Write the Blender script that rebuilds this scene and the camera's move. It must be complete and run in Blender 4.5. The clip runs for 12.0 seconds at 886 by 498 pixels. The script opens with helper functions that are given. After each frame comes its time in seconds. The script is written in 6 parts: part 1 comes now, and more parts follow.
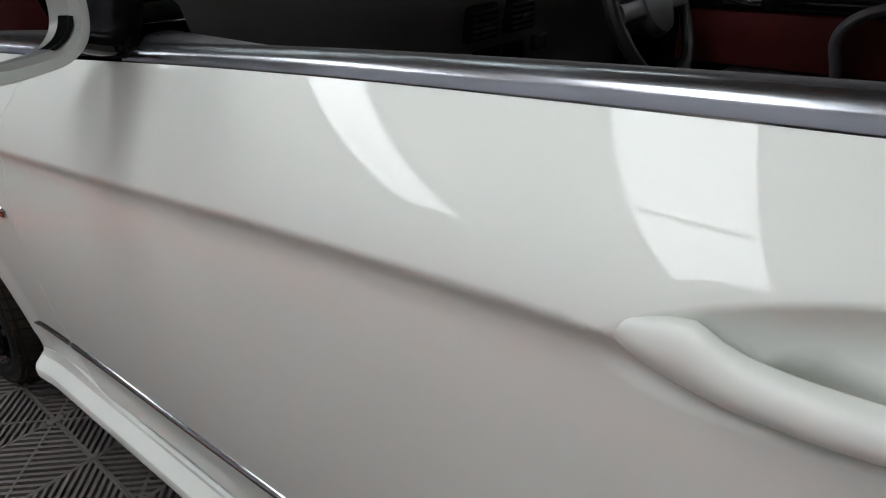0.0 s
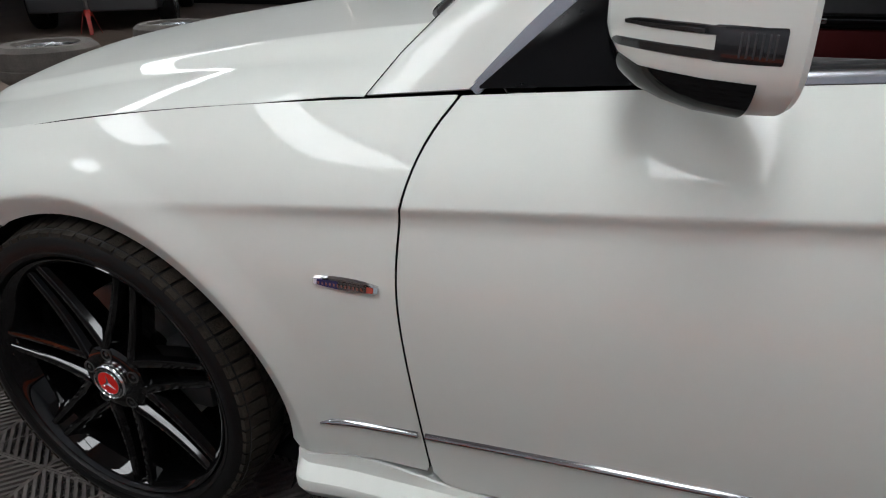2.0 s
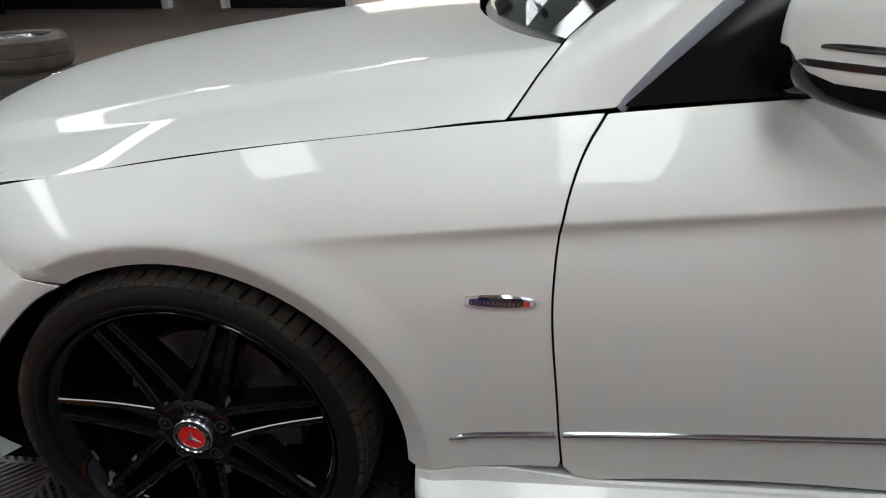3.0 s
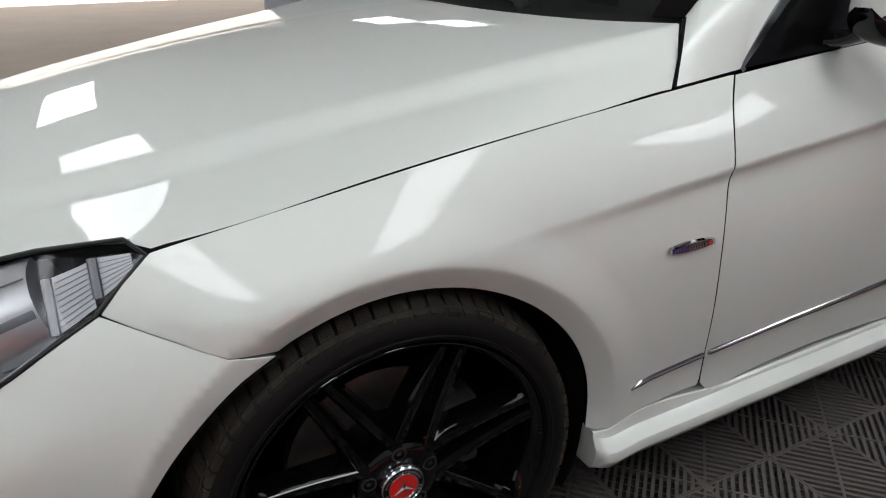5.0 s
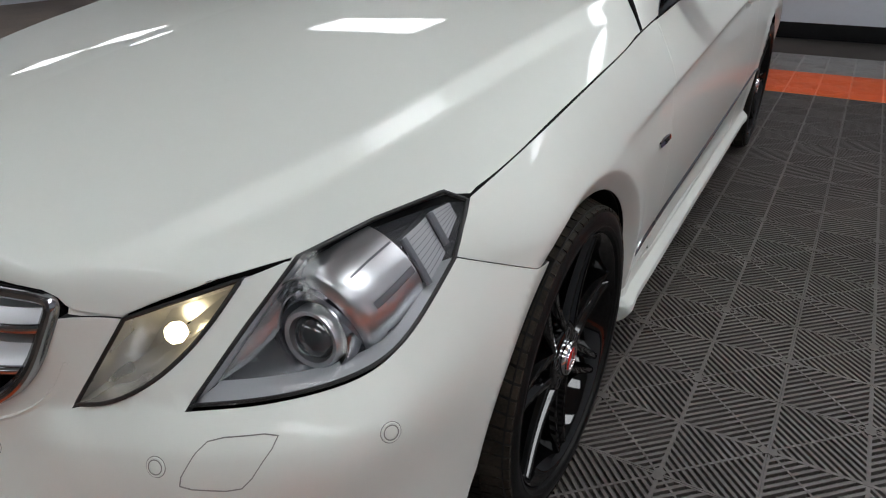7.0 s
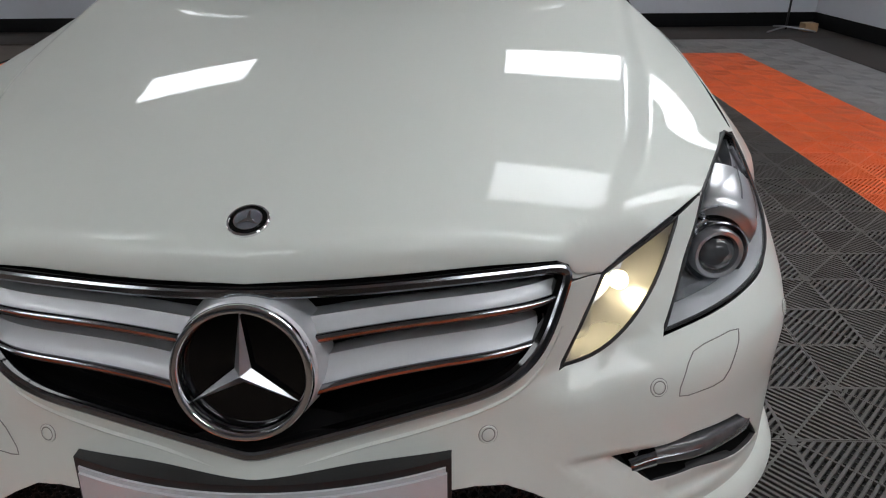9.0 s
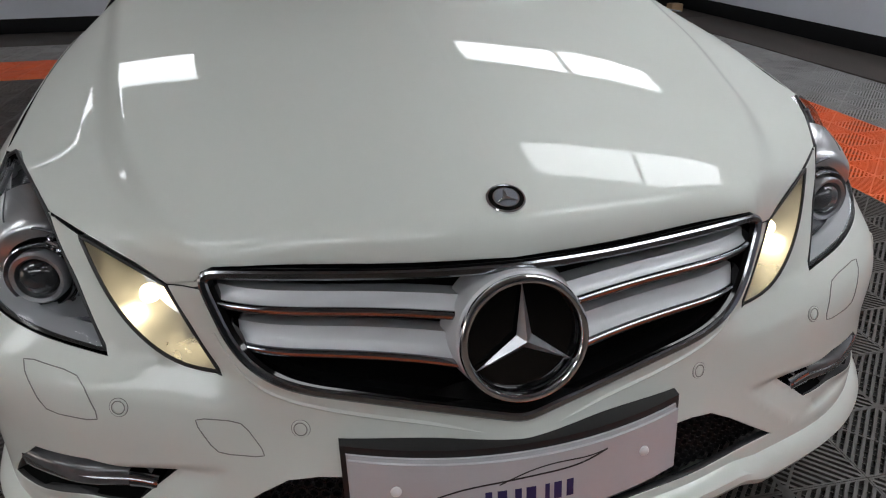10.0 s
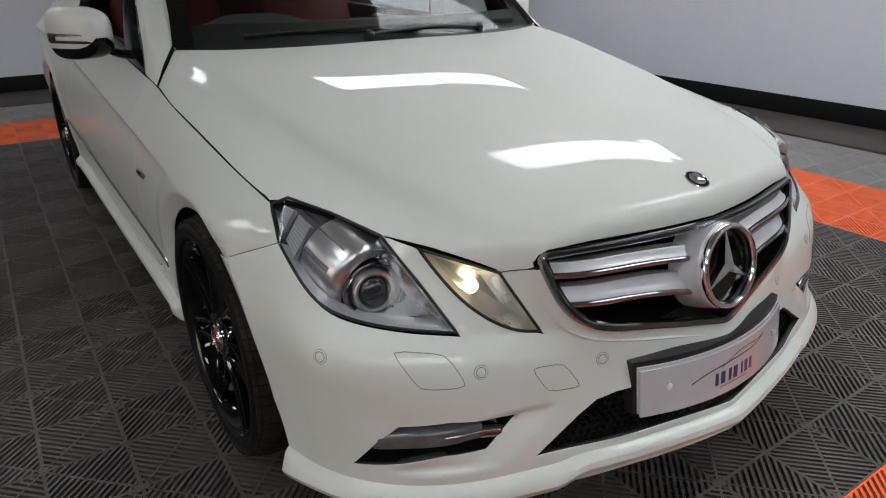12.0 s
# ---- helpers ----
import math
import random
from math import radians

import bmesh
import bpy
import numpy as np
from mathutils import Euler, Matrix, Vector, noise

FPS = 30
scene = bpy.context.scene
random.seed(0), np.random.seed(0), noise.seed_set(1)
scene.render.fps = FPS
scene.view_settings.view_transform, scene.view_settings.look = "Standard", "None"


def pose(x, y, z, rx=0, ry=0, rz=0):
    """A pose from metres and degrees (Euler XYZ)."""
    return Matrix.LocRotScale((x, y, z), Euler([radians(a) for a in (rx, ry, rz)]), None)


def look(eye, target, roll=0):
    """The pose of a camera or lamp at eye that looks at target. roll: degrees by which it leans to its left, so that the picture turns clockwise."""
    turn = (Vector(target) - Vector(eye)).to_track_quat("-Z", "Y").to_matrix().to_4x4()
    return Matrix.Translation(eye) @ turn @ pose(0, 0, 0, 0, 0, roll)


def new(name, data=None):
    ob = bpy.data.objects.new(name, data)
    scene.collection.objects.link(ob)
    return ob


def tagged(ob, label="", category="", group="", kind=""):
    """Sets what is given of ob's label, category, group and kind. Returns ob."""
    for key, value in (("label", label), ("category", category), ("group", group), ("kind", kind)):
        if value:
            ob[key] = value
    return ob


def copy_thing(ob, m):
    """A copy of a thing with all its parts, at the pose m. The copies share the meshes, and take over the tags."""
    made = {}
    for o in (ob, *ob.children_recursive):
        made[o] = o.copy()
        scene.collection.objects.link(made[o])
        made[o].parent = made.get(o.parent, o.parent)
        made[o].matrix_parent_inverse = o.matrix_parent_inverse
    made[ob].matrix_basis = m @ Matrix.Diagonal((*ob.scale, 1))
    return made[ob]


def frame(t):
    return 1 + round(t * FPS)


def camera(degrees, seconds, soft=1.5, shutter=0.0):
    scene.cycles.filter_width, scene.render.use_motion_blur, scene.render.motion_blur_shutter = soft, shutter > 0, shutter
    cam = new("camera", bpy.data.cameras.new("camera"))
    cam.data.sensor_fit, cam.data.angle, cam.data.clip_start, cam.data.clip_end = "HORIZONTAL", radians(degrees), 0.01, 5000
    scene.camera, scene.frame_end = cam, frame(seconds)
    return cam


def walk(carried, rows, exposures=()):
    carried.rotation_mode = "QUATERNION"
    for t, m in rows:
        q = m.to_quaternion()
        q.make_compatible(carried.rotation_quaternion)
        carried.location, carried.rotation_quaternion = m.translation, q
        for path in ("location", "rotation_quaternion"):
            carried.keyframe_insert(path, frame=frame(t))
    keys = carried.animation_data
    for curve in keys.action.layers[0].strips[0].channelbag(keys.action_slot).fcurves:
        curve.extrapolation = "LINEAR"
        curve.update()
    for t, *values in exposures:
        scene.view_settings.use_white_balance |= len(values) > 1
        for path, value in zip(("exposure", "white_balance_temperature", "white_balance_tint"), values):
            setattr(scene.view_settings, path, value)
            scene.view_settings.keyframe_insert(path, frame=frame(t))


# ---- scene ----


# ---------------------------------------------------------------- camera and walk
cam = camera(67.38, 12.0, soft=1.1)
walk(cam, [
    (0.0, look((1.2104, 1.8442, 1.0744), (0.5341, 1.2699, 0.6130), -1.78)),
    (0.5, look((1.3315, 1.6041, 1.0894), (0.5915, 1.1123, 0.6305), -1.23)),
    (1.0, look((1.4964, 1.4191, 1.0926), (0.7169, 0.9718, 0.6541), -1.15)),
    (1.5, look((1.6046, 1.2186, 1.0880), (0.7893, 0.8289, 0.6598), -1.02)),
    (2.0, look((1.6253, 0.9708, 1.0667), (0.7783, 0.6520, 0.6415), -0.94)),
    (2.5, look((1.6743, 0.7714, 1.0684), (0.8014, 0.5423, 0.6377), -0.92)),
    (3.0, look((1.7435, 0.5626, 1.1165), (0.8485, 0.4601, 0.6823), -0.99)),
    (3.5, look((1.7190, 0.3497, 1.1070), (0.8154, 0.3511, 0.6786), -1.20)),
    (4.0, look((1.6855, 0.1380, 1.0920), (0.7878, 0.2601, 0.6685), -1.15)),
    (4.5, look((1.6603, -0.0718, 1.0885), (0.7909, 0.1894, 0.6689), -0.93)),
    (5.0, look((1.6273, -0.2782, 1.0904), (0.8108, 0.1212, 0.6734), -0.72)),
    (5.5, look((1.5704, -0.4794, 1.0915), (0.8259, 0.0402, 0.6723), -0.58)),
    (6.0, look((1.4833, -0.6779, 1.0920), (0.8224, -0.0623, 0.6627), -0.47)),
    (6.5, look((1.3794, -0.8815, 1.1053), (0.8139, -0.1835, 0.6662), -0.41)),
    (7.0, look((1.2179, -1.0657, 1.1126), (0.7650, -0.2950, 0.6643), -0.37)),
    (7.5, look((1.0050, -1.2215, 1.1114), (0.6763, -0.3929, 0.6581), -0.34)),
    (8.0, look((0.7637, -1.3468, 1.1068), (0.5573, -0.4791, 0.6547), -0.33)),
    (8.5, look((0.5171, -1.4397, 1.1034), (0.4155, -0.5498, 0.6587), -0.42)),
    (9.0, look((0.2713, -1.5130, 1.1132), (0.2534, -0.6153, 0.6729), -0.63)),
    (9.5, look((-0.0044, -1.5849, 1.1433), (0.0691, -0.6972, 0.6888), -0.73)),
    (10.0, look((-0.2558, -1.5486, 1.1280), (-0.0829, -0.6747, 0.6737), -0.80)),
    (10.5, look((-0.5016, -1.5285, 1.1357), (-0.2134, -0.6815, 0.6889), -0.69)),
    (11.0, look((-0.7768, -1.5313, 1.1616), (-0.3916, -0.7224, 0.7175), -0.60)),
    (11.5, look((-1.0045, -1.4738, 1.1586), (-0.5364, -0.7034, 0.7259), -0.42)),
    (12.0, look((-1.2426, -1.5419, 1.2000), (-0.7203, -0.7865, 0.8043), -0.23)),
], exposures=[(0.0, 0.02), (1.0, 0.06), (2.5, 0.14), (3.5, 0.08), (6.0, 0.05), (8.5, -0.04), (9.5, -0.12), (10.5, -0.06), (12.0, 0.20)])

# ---------------------------------------------------------------- light
CEILING = 3.00
world = bpy.data.worlds.new("world")
scene.world = world
world.use_nodes = True
world.node_tree.nodes["Background"].inputs["Color"].default_value = (0.75, 0.82, 1.0, 1)
world.node_tree.nodes["Background"].inputs["Strength"].default_value = 0.02
LAMP_POWER = 9.2
# each fitting: centre x, centre y, size x, size y
PANELS = [(x, y, 1.165, 0.585) for x in (1.60, 2.82) for y in (-3.75, -1.35, 0.85, 3.45)] + [(-2.10, 3.45, 1.165, 0.585), (-2.10, -3.75, 1.165, 0.585), (-3.32, -3.75, 1.165, 0.585), (-2.35, -1.15, 1.165, 0.585), (-0.85, -3.75, 1.165, 0.585), (-4.95, -1.35, 1.165, 0.585), (-6.17, -1.35, 1.165, 0.585), (-5.0, -3.75, 1.165, 0.585), (-6.10, 3.55, 1.165, 0.585), (-7.32, 3.0, 1.165, 0.585)]


# ---------------------------------------------------------------- materials
def mat(name, colour, rough=0.5, metal=0.0, vary=0.08, scale=8.0, bump=0.0, bump_scale=200.0, coat=0.0, rough_vary=0.06, tint=None, per_object=0.0, spec=0.5, island=0.0):
    """A surface with colour and gloss that vary at two scales, and a fine relief."""
    m = bpy.data.materials.new(name)
    m.use_nodes = True
    nt = m.node_tree
    bsdf = nt.nodes["Principled BSDF"]
    link = nt.links.new
    coord = nt.nodes.new("ShaderNodeTexCoord")
    big, fine = nt.nodes.new("ShaderNodeTexNoise"), nt.nodes.new("ShaderNodeTexNoise")
    big.inputs["Scale"].default_value, big.inputs["Detail"].default_value = scale, 5
    fine.inputs["Scale"].default_value, fine.inputs["Detail"].default_value = scale * 14, 4
    for n in (big, fine):
        link(coord.outputs["Object"], n.inputs["Vector"])
    add = nt.nodes.new("ShaderNodeMath")
    add.operation = "MULTIPLY_ADD"
    link(fine.outputs["Fac"], add.inputs[0])
    add.inputs[1].default_value = 0.4
    link(big.outputs["Fac"], add.inputs[2])
    ramp = nt.nodes.new("ShaderNodeMapRange")
    ramp.inputs["From Min"].default_value, ramp.inputs["From Max"].default_value = 0.35, 1.05
    link(add.outputs[0], ramp.inputs["Value"])
    mix = nt.nodes.new("ShaderNodeMix")
    mix.data_type = "RGBA"
    other = tint or [c * (1 - vary * 2) for c in colour]
    mix.inputs["A"].default_value = (*other, 1)
    mix.inputs["B"].default_value = (*[min(1, c * (1 + vary)) for c in colour], 1)
    link(ramp.outputs["Result"], mix.inputs["Factor"])
    out = mix.outputs["Result"]
    if per_object or island:
        info = nt.nodes.new("ShaderNodeObjectInfo" if per_object else "ShaderNodeNewGeometry")
        spread = nt.nodes.new("ShaderNodeMapRange")
        k = per_object or island
        spread.inputs["To Min"].default_value, spread.inputs["To Max"].default_value = 1 - k, 1 + k
        link(info.outputs["Random" if per_object else "Random Per Island"], spread.inputs["Value"])
        scale_c = nt.nodes.new("ShaderNodeVectorMath")
        scale_c.operation = "SCALE"
        link(out, scale_c.inputs[0])
        link(spread.outputs["Result"], scale_c.inputs["Scale"])
        out = scale_c.outputs[0]
    link(out, bsdf.inputs["Base Color"])
    rr = nt.nodes.new("ShaderNodeMapRange")
    rr.inputs["To Min"].default_value, rr.inputs["To Max"].default_value = max(0.0, rough - rough_vary), min(1.0, rough + rough_vary)
    link(big.outputs["Fac"], rr.inputs["Value"])
    link(rr.outputs["Result"], bsdf.inputs["Roughness"])
    bsdf.inputs["Metallic"].default_value = metal
    bsdf.inputs["Coat Weight"].default_value = coat
    bsdf.inputs["Coat Roughness"].default_value = 0.02
    bsdf.inputs["Specular IOR Level"].default_value = spec
    if bump:
        grain = nt.nodes.new("ShaderNodeTexNoise")
        grain.inputs["Scale"].default_value, grain.inputs["Detail"].default_value = bump_scale, 3
        link(coord.outputs["Object"], grain.inputs["Vector"])
        b = nt.nodes.new("ShaderNodeBump")
        b.inputs["Strength"].default_value, b.inputs["Distance"].default_value = bump, 0.002
        link(grain.outputs["Fac"], b.inputs["Height"])
        link(b.outputs["Normal"], bsdf.inputs["Normal"])
    return m


def glass(name, colour=(1, 1, 1), rough=0.0, ior=1.45):
    m = bpy.data.materials.new(name)
    m.use_nodes = True
    b = m.node_tree.nodes["Principled BSDF"]
    b.inputs["Base Color"].default_value = (*colour, 1)
    b.inputs["Roughness"].default_value, b.inputs["IOR"].default_value = rough, ior
    b.inputs["Transmission Weight"].default_value = 1.0
    return m


def clear(name, colour=(1, 1, 1), gloss=1.0):
    """Thin clear pane: straight through, with a mirror gloss by angle."""
    m = bpy.data.materials.new(name)
    m.use_nodes = True
    nt = m.node_tree
    nt.nodes.clear()
    out, mix = nt.nodes.new("ShaderNodeOutputMaterial"), nt.nodes.new("ShaderNodeMixShader")
    a, b, fr = nt.nodes.new("ShaderNodeBsdfTransparent"), nt.nodes.new("ShaderNodeBsdfGlossy"), nt.nodes.new("ShaderNodeFresnel")
    a.inputs["Color"].default_value = (*colour, 1)
    b.inputs["Roughness"].default_value = 0.02
    fr.inputs["IOR"].default_value = 1.5
    k = nt.nodes.new("ShaderNodeMath")
    k.operation = "MULTIPLY"
    k.inputs[1].default_value = gloss
    nt.links.new(fr.outputs[0], k.inputs[0])
    nt.links.new(k.outputs[0], mix.inputs[0])
    nt.links.new(a.outputs[0], mix.inputs[1])
    nt.links.new(b.outputs[0], mix.inputs[2])
    nt.links.new(mix.outputs[0], out.inputs["Surface"])
    return m


def glow(name, colour, strength):
    m = bpy.data.materials.new(name)
    m.use_nodes = True
    b = m.node_tree.nodes["Principled BSDF"]
    b.inputs["Base Color"].default_value = (0.8, 0.8, 0.8, 1)
    b.inputs["Emission Color"].default_value = (*colour, 1)
    b.inputs["Emission Strength"].default_value = strength
    return m


PAINT = mat("pearl white paint", (0.687, 0.711, 0.668), 0.60, 0.23, 0.012, 3.0, coat=0.57, rough_vary=0.02, spec=0.08)
CHROME = mat("chrome", (0.80, 0.80, 0.82), 0.06, 1.0, 0.03, 20)
DARK_CHROME = mat("dark chrome", (0.30, 0.31, 0.33), 0.14, 1.0, 0.05, 20)
SATIN = mat("satin aluminium", (0.40, 0.41, 0.43), 0.24, 1.0, 0.05, 14)
SILVER = mat("silver painted slat", (0.58, 0.59, 0.61), 0.42, 0.25, 0.03, 20, coat=0.4)
STAR = mat("brushed bright star", (0.50, 0.51, 0.53), 0.33, 0.9, 0.05, 30)
BLACK_GLOSS = mat("gloss black", (0.004, 0.004, 0.0045), 0.05, 0.0, 0.2, 12, spec=0.35, rough_vary=0.03)
WAIST = mat("brushed waist trim metal", (0.45, 0.475, 0.51), 0.25, 1.0, 0.02, 8, rough_vary=0.02)
PILLAR_METAL = mat("bright pillar trim metal", (0.42, 0.44, 0.48), 0.26, 1.0, 0.05, 14)
STRIP_METAL = mat("polished strip metal", (0.36, 0.37, 0.385), 0.12, 1.0, 0.05, 20)
WHEEL_BLACK = mat("gloss black wheel lacquer", (0.002, 0.002, 0.0022), 0.045, 0.0, 0.2, 12, spec=0.45, rough_vary=0.02)
BLACK_PLASTIC = mat("black plastic", (0.012, 0.012, 0.013), 0.45, 0.0, 0.2, 30, bump=0.15, bump_scale=900)
MESH_BLACK = mat("black mesh plastic", (0.007, 0.007, 0.008), 0.5, 0.0, 0.2, 30, spec=0.25)
SATIN_BLACK = mat("satin black", (0.004, 0.004, 0.0045), 0.18, 0.0, 0.2, 12, spec=0.12)
# paints shade into joints and cavities; also serves black liners and recesses
VOID = mat("near-black for shade and dark parts", (0.006, 0.006, 0.006), 0.8, 0.0, 0.2, 30, spec=0.1)
RUBBER = mat("tyre rubber", (0.0040, 0.0040, 0.0042), 0.42, 0.0, 0.3, 22, bump=0.2, bump_scale=500, tint=(0.0065, 0.0062, 0.006), spec=0.16)
TREAD = mat("dusty tyre tread", (0.033, 0.028, 0.022), 0.9, 0.0, 0.45, 14, bump=0.5, bump_scale=300, tint=(0.006, 0.0055, 0.005), spec=0.12)
RED = mat("red enamel", (0.62, 0.015, 0.012), 0.25, 0.0, 0.06, 40, coat=0.6)
LEATHER = mat("dark red leather", (0.075, 0.008, 0.009), 0.55, 0.0, 0.12, 12, bump=0.2, bump_scale=350, spec=0.2)
DASH_SKIN = mat("grey-brown dashboard skin", (0.045, 0.045, 0.043), 0.42, 0.0, 0.12, 12, bump=0.2, bump_scale=450)
TRIM_BLACK = mat("black interior plastic", (0.060, 0.060, 0.062), 0.42, 0.0, 0.15, 20, bump=0.15, bump_scale=500)
STEEL = mat("brake steel", (0.30, 0.29, 0.28), 0.4, 1.0, 0.15, 25)
TILE_DARK = mat("charcoal floor plastic", (0.092, 0.081, 0.074), 0.44, 0.0, 0.14, 9, per_object=0.14, bump=0.1, bump_scale=160, spec=0.5)
TILE_ORANGE = mat("orange floor plastic", (0.93, 0.165, 0.045), 0.42, 0.0, 0.08, 9, per_object=0.05, bump=0.1, bump_scale=160)
TILE_GREY = mat("grey floor plastic", (0.30, 0.296, 0.290), 0.42, 0.0, 0.08, 9, per_object=0.10, bump=0.1, bump_scale=160)
CONCRETE = mat("stained workshop concrete", (0.185, 0.142, 0.115), 0.48, 0.0, 0.2, 1.3, bump=0.2, bump_scale=60, tint=(0.08, 0.061, 0.050), spec=0.3)
# near-black, so the gaps between tile ribs read as deep shade
RIB_GAP_SHADE = mat("near-black for the shade between tile ribs", (0.009, 0.008, 0.0075), 0.8, 0.0, 0.2, 4)
WALL = mat("pale grey wall paint", (0.635, 0.668, 0.725), 0.6, 0.0, 0.03, 1.5, bump=0.08, bump_scale=120)
SKIRT = mat("black skirting paint", (0.006, 0.006, 0.007), 0.6, 0.0, 0.2, 6, spec=0.2)
EDGE_MAT = mat("dark matting", (0.070, 0.059, 0.052), 0.6, 0.0, 0.15, 5, bump=0.3, bump_scale=260, spec=0.3)
CEIL = mat("grey ceiling paint", (0.45, 0.45, 0.45), 0.8, 0.0, 0.05, 1.2)
LAMP_GLOW_DIM = glow("weakly lit light panel", (0.93, 0.965, 1.0), 0.85 * LAMP_POWER)
LAMP_GLOW = glow("lit light panel", (0.93, 0.965, 1.0), LAMP_POWER)
FRAME_WHITE = mat("white metal frame", (0.75, 0.75, 0.75), 0.4, 0.0, 0.04, 15)


# ---------------------------------------------------------------- the body's skin
class Spline:
    """Natural cubic spline through a few stations."""

    def __init__(self, xs, ys):
        self.x, self.y = np.array(xs, float), np.array(ys, float)
        n, h = len(self.x), np.diff(self.x)
        a, b = np.eye(n), np.zeros(n)
        for i in range(1, n - 1):
            a[i, i - 1:i + 2] = h[i - 1], 2 * (h[i - 1] + h[i]), h[i]
            b[i] = 6 * ((self.y[i + 1] - self.y[i]) / h[i] - (self.y[i] - self.y[i - 1]) / h[i - 1])
        self.m = np.linalg.solve(a, b)

    def __call__(self, q):
        q = np.asarray(q, float)
        x, y, m = self.x, self.y, self.m
        k = np.clip(np.searchsorted(x, q) - 1, 0, len(x) - 2)
        h, qc = x[k + 1] - x[k], np.clip(q, x[0], x[-1])
        a, b = qc - x[k], x[k + 1] - qc
        out = (m[k] * b ** 3 + m[k + 1] * a ** 3) / (6 * h) + (y[k] / h - m[k] * h / 6) * b + (y[k + 1] / h - m[k + 1] * h / 6) * a
        first = (y[1] - y[0]) / (x[1] - x[0]) - (x[1] - x[0]) * m[1] / 6
        last = (y[-1] - y[-2]) / (x[-1] - x[-2]) + (x[-1] - x[-2]) * m[-2] / 6
        return out + np.where(q < x[0], (q - x[0]) * first, 0) + np.where(q > x[-1], (q - x[-1]) * last, 0)


class Sheet:
    """Thin-plate surface through control points (u, v, height)."""

    def __init__(self, points, stiff=0.0):
        p = np.array(points, float)
        self.p, n = p[:, :2], len(p)
        a = np.zeros((n + 3, n + 3))
        a[:n, :n] = self.kernel(self.p) + stiff * np.eye(n)
        a[:n, n], a[:n, n + 1:] = 1, self.p
        a[n:, :n] = a[:n, n:].T
        self.w = np.linalg.solve(a, np.r_[p[:, 2], 0, 0, 0])

    def kernel(self, q):
        d = ((q[:, None] - self.p[None]) ** 2).sum(2)
        return 0.5 * d * np.log(d + 1e-12)

    def __call__(self, u, v):
        u, v = np.asarray(u, float), np.asarray(v, float)
        q = np.stack([u.ravel(), v.ravel()], 1)
        n = len(self.p)
        return (self.kernel(q) @ self.w[:n] + self.w[n] + q @ self.w[n + 1:]).reshape(u.shape)


def step(a, b, x):
    s = np.clip((np.asarray(x, float) - a) / (b - a), 0, 1)
    return s * s * (3 - 2 * s)


# the flank, x over (y, z): the crease runs from the wing back through the door handle
CREASE = Spline([-0.45, 0.0, 0.28, 0.63, 1.05, 1.45, 1.68, 2.2, 2.9, 3.6], [0.655, 0.685, 0.708, 0.742, 0.780, 0.817, 0.833, 0.858, 0.875, 0.875])
TOP_X = Spline([-0.45, -0.277, -0.055, 0.17, 0.40, 0.557, 0.70, 1.2, 2.0, 2.76, 3.7], [0.775, 0.800, 0.816, 0.822, 0.818, 0.806, 0.803, 0.798, 0.79, 0.77, 0.70])
TOP_Z = Spline([-0.45, -0.277, -0.055, 0.17, 0.40, 0.557, 0.70, 0.95, 1.2, 1.45, 2.0, 2.76, 3.7], [0.71, 0.751, 0.792, 0.828, 0.856, 0.870, 0.884, 0.906, 0.9255, 0.9415, 0.967, 0.990, 0.985])
LOW = Spline([0.10, 0.19, 0.26, 0.36, 0.46, 0.55, 0.62, 0.70, 0.80], [0.850, 0.860, 0.866, 0.877, 0.889, 0.895, 0.896, 0.893, 0.889])
ARCH = (0.018, 0.279, 0.372)
REAR_ARCH = (2.76, 0.290, 0.382)


# oval dish behind the door handle: y, z, half length, half height
DISH = (1.860, 0.853, 0.172, 0.044)


def lip_fall(d):
    """The turned-back lip round a wheel opening."""
    s = np.clip((0.044 - d) / 0.044, 0, 1)
    return s * s / (s + 0.12)


def flank_x(y, z):
    z = np.asarray(z, float)
    return 0.6 * flank_raw(y, z) + 0.2 * (flank_raw(y, z - 0.003) + flank_raw(y, z + 0.003))


def flank_raw(y, z):
    y, z = np.asarray(y, float), np.asarray(z, float)
    zc, zt, xt = CREASE(y), TOP_Z(y), TOP_X(y)
    amount = step(0.12, 0.6, y)
    xc = LOW(0.742) - 0.004
    s = (z - zc) / (zt - zc)
    front = 1.06 * np.maximum(0, -0.10 - y) ** 2 + 0.35 * np.maximum(0, y - 2.9) ** 2
    up = np.clip(s, 0, 1.6)
    upper = xc - front - (xc - front - xt) * (0.465 * up + 0.749 * up ** 2 - 0.214 * up ** 3)
    below = np.maximum(zc - z, 0)
    ease = np.exp(-below / 0.05)
    hollow = amount * 0.0070 * (below / 0.025) * np.exp(1 - below / 0.025)
    lower = LOW(z) * (1 - ease) + xc * ease - front - hollow
    x = np.where(s > 0, upper, lower)
    dent = np.maximum(0, 1 - ((y - DISH[0]) / DISH[2]) ** 2 - ((z - DISH[1] - 0.19 * (y - DISH[0])) / DISH[3]) ** 2)
    x = x - 0.029 * dent * dent / (dent + 0.12)
    for cy, cz, r in (ARCH, REAR_ARCH):
        d = np.hypot(y - cy, z - cz) - r
        x = x + (0.008 * (1 - step(0.045, 0.12, d)) - 0.028 * lip_fall(d)) * step(0.0, 0.2, z - cz + 0.15)
    return x


def flank(y, z):
    return np.stack([flank_x(y, z), np.asarray(y, float), np.asarray(z, float)], -1)


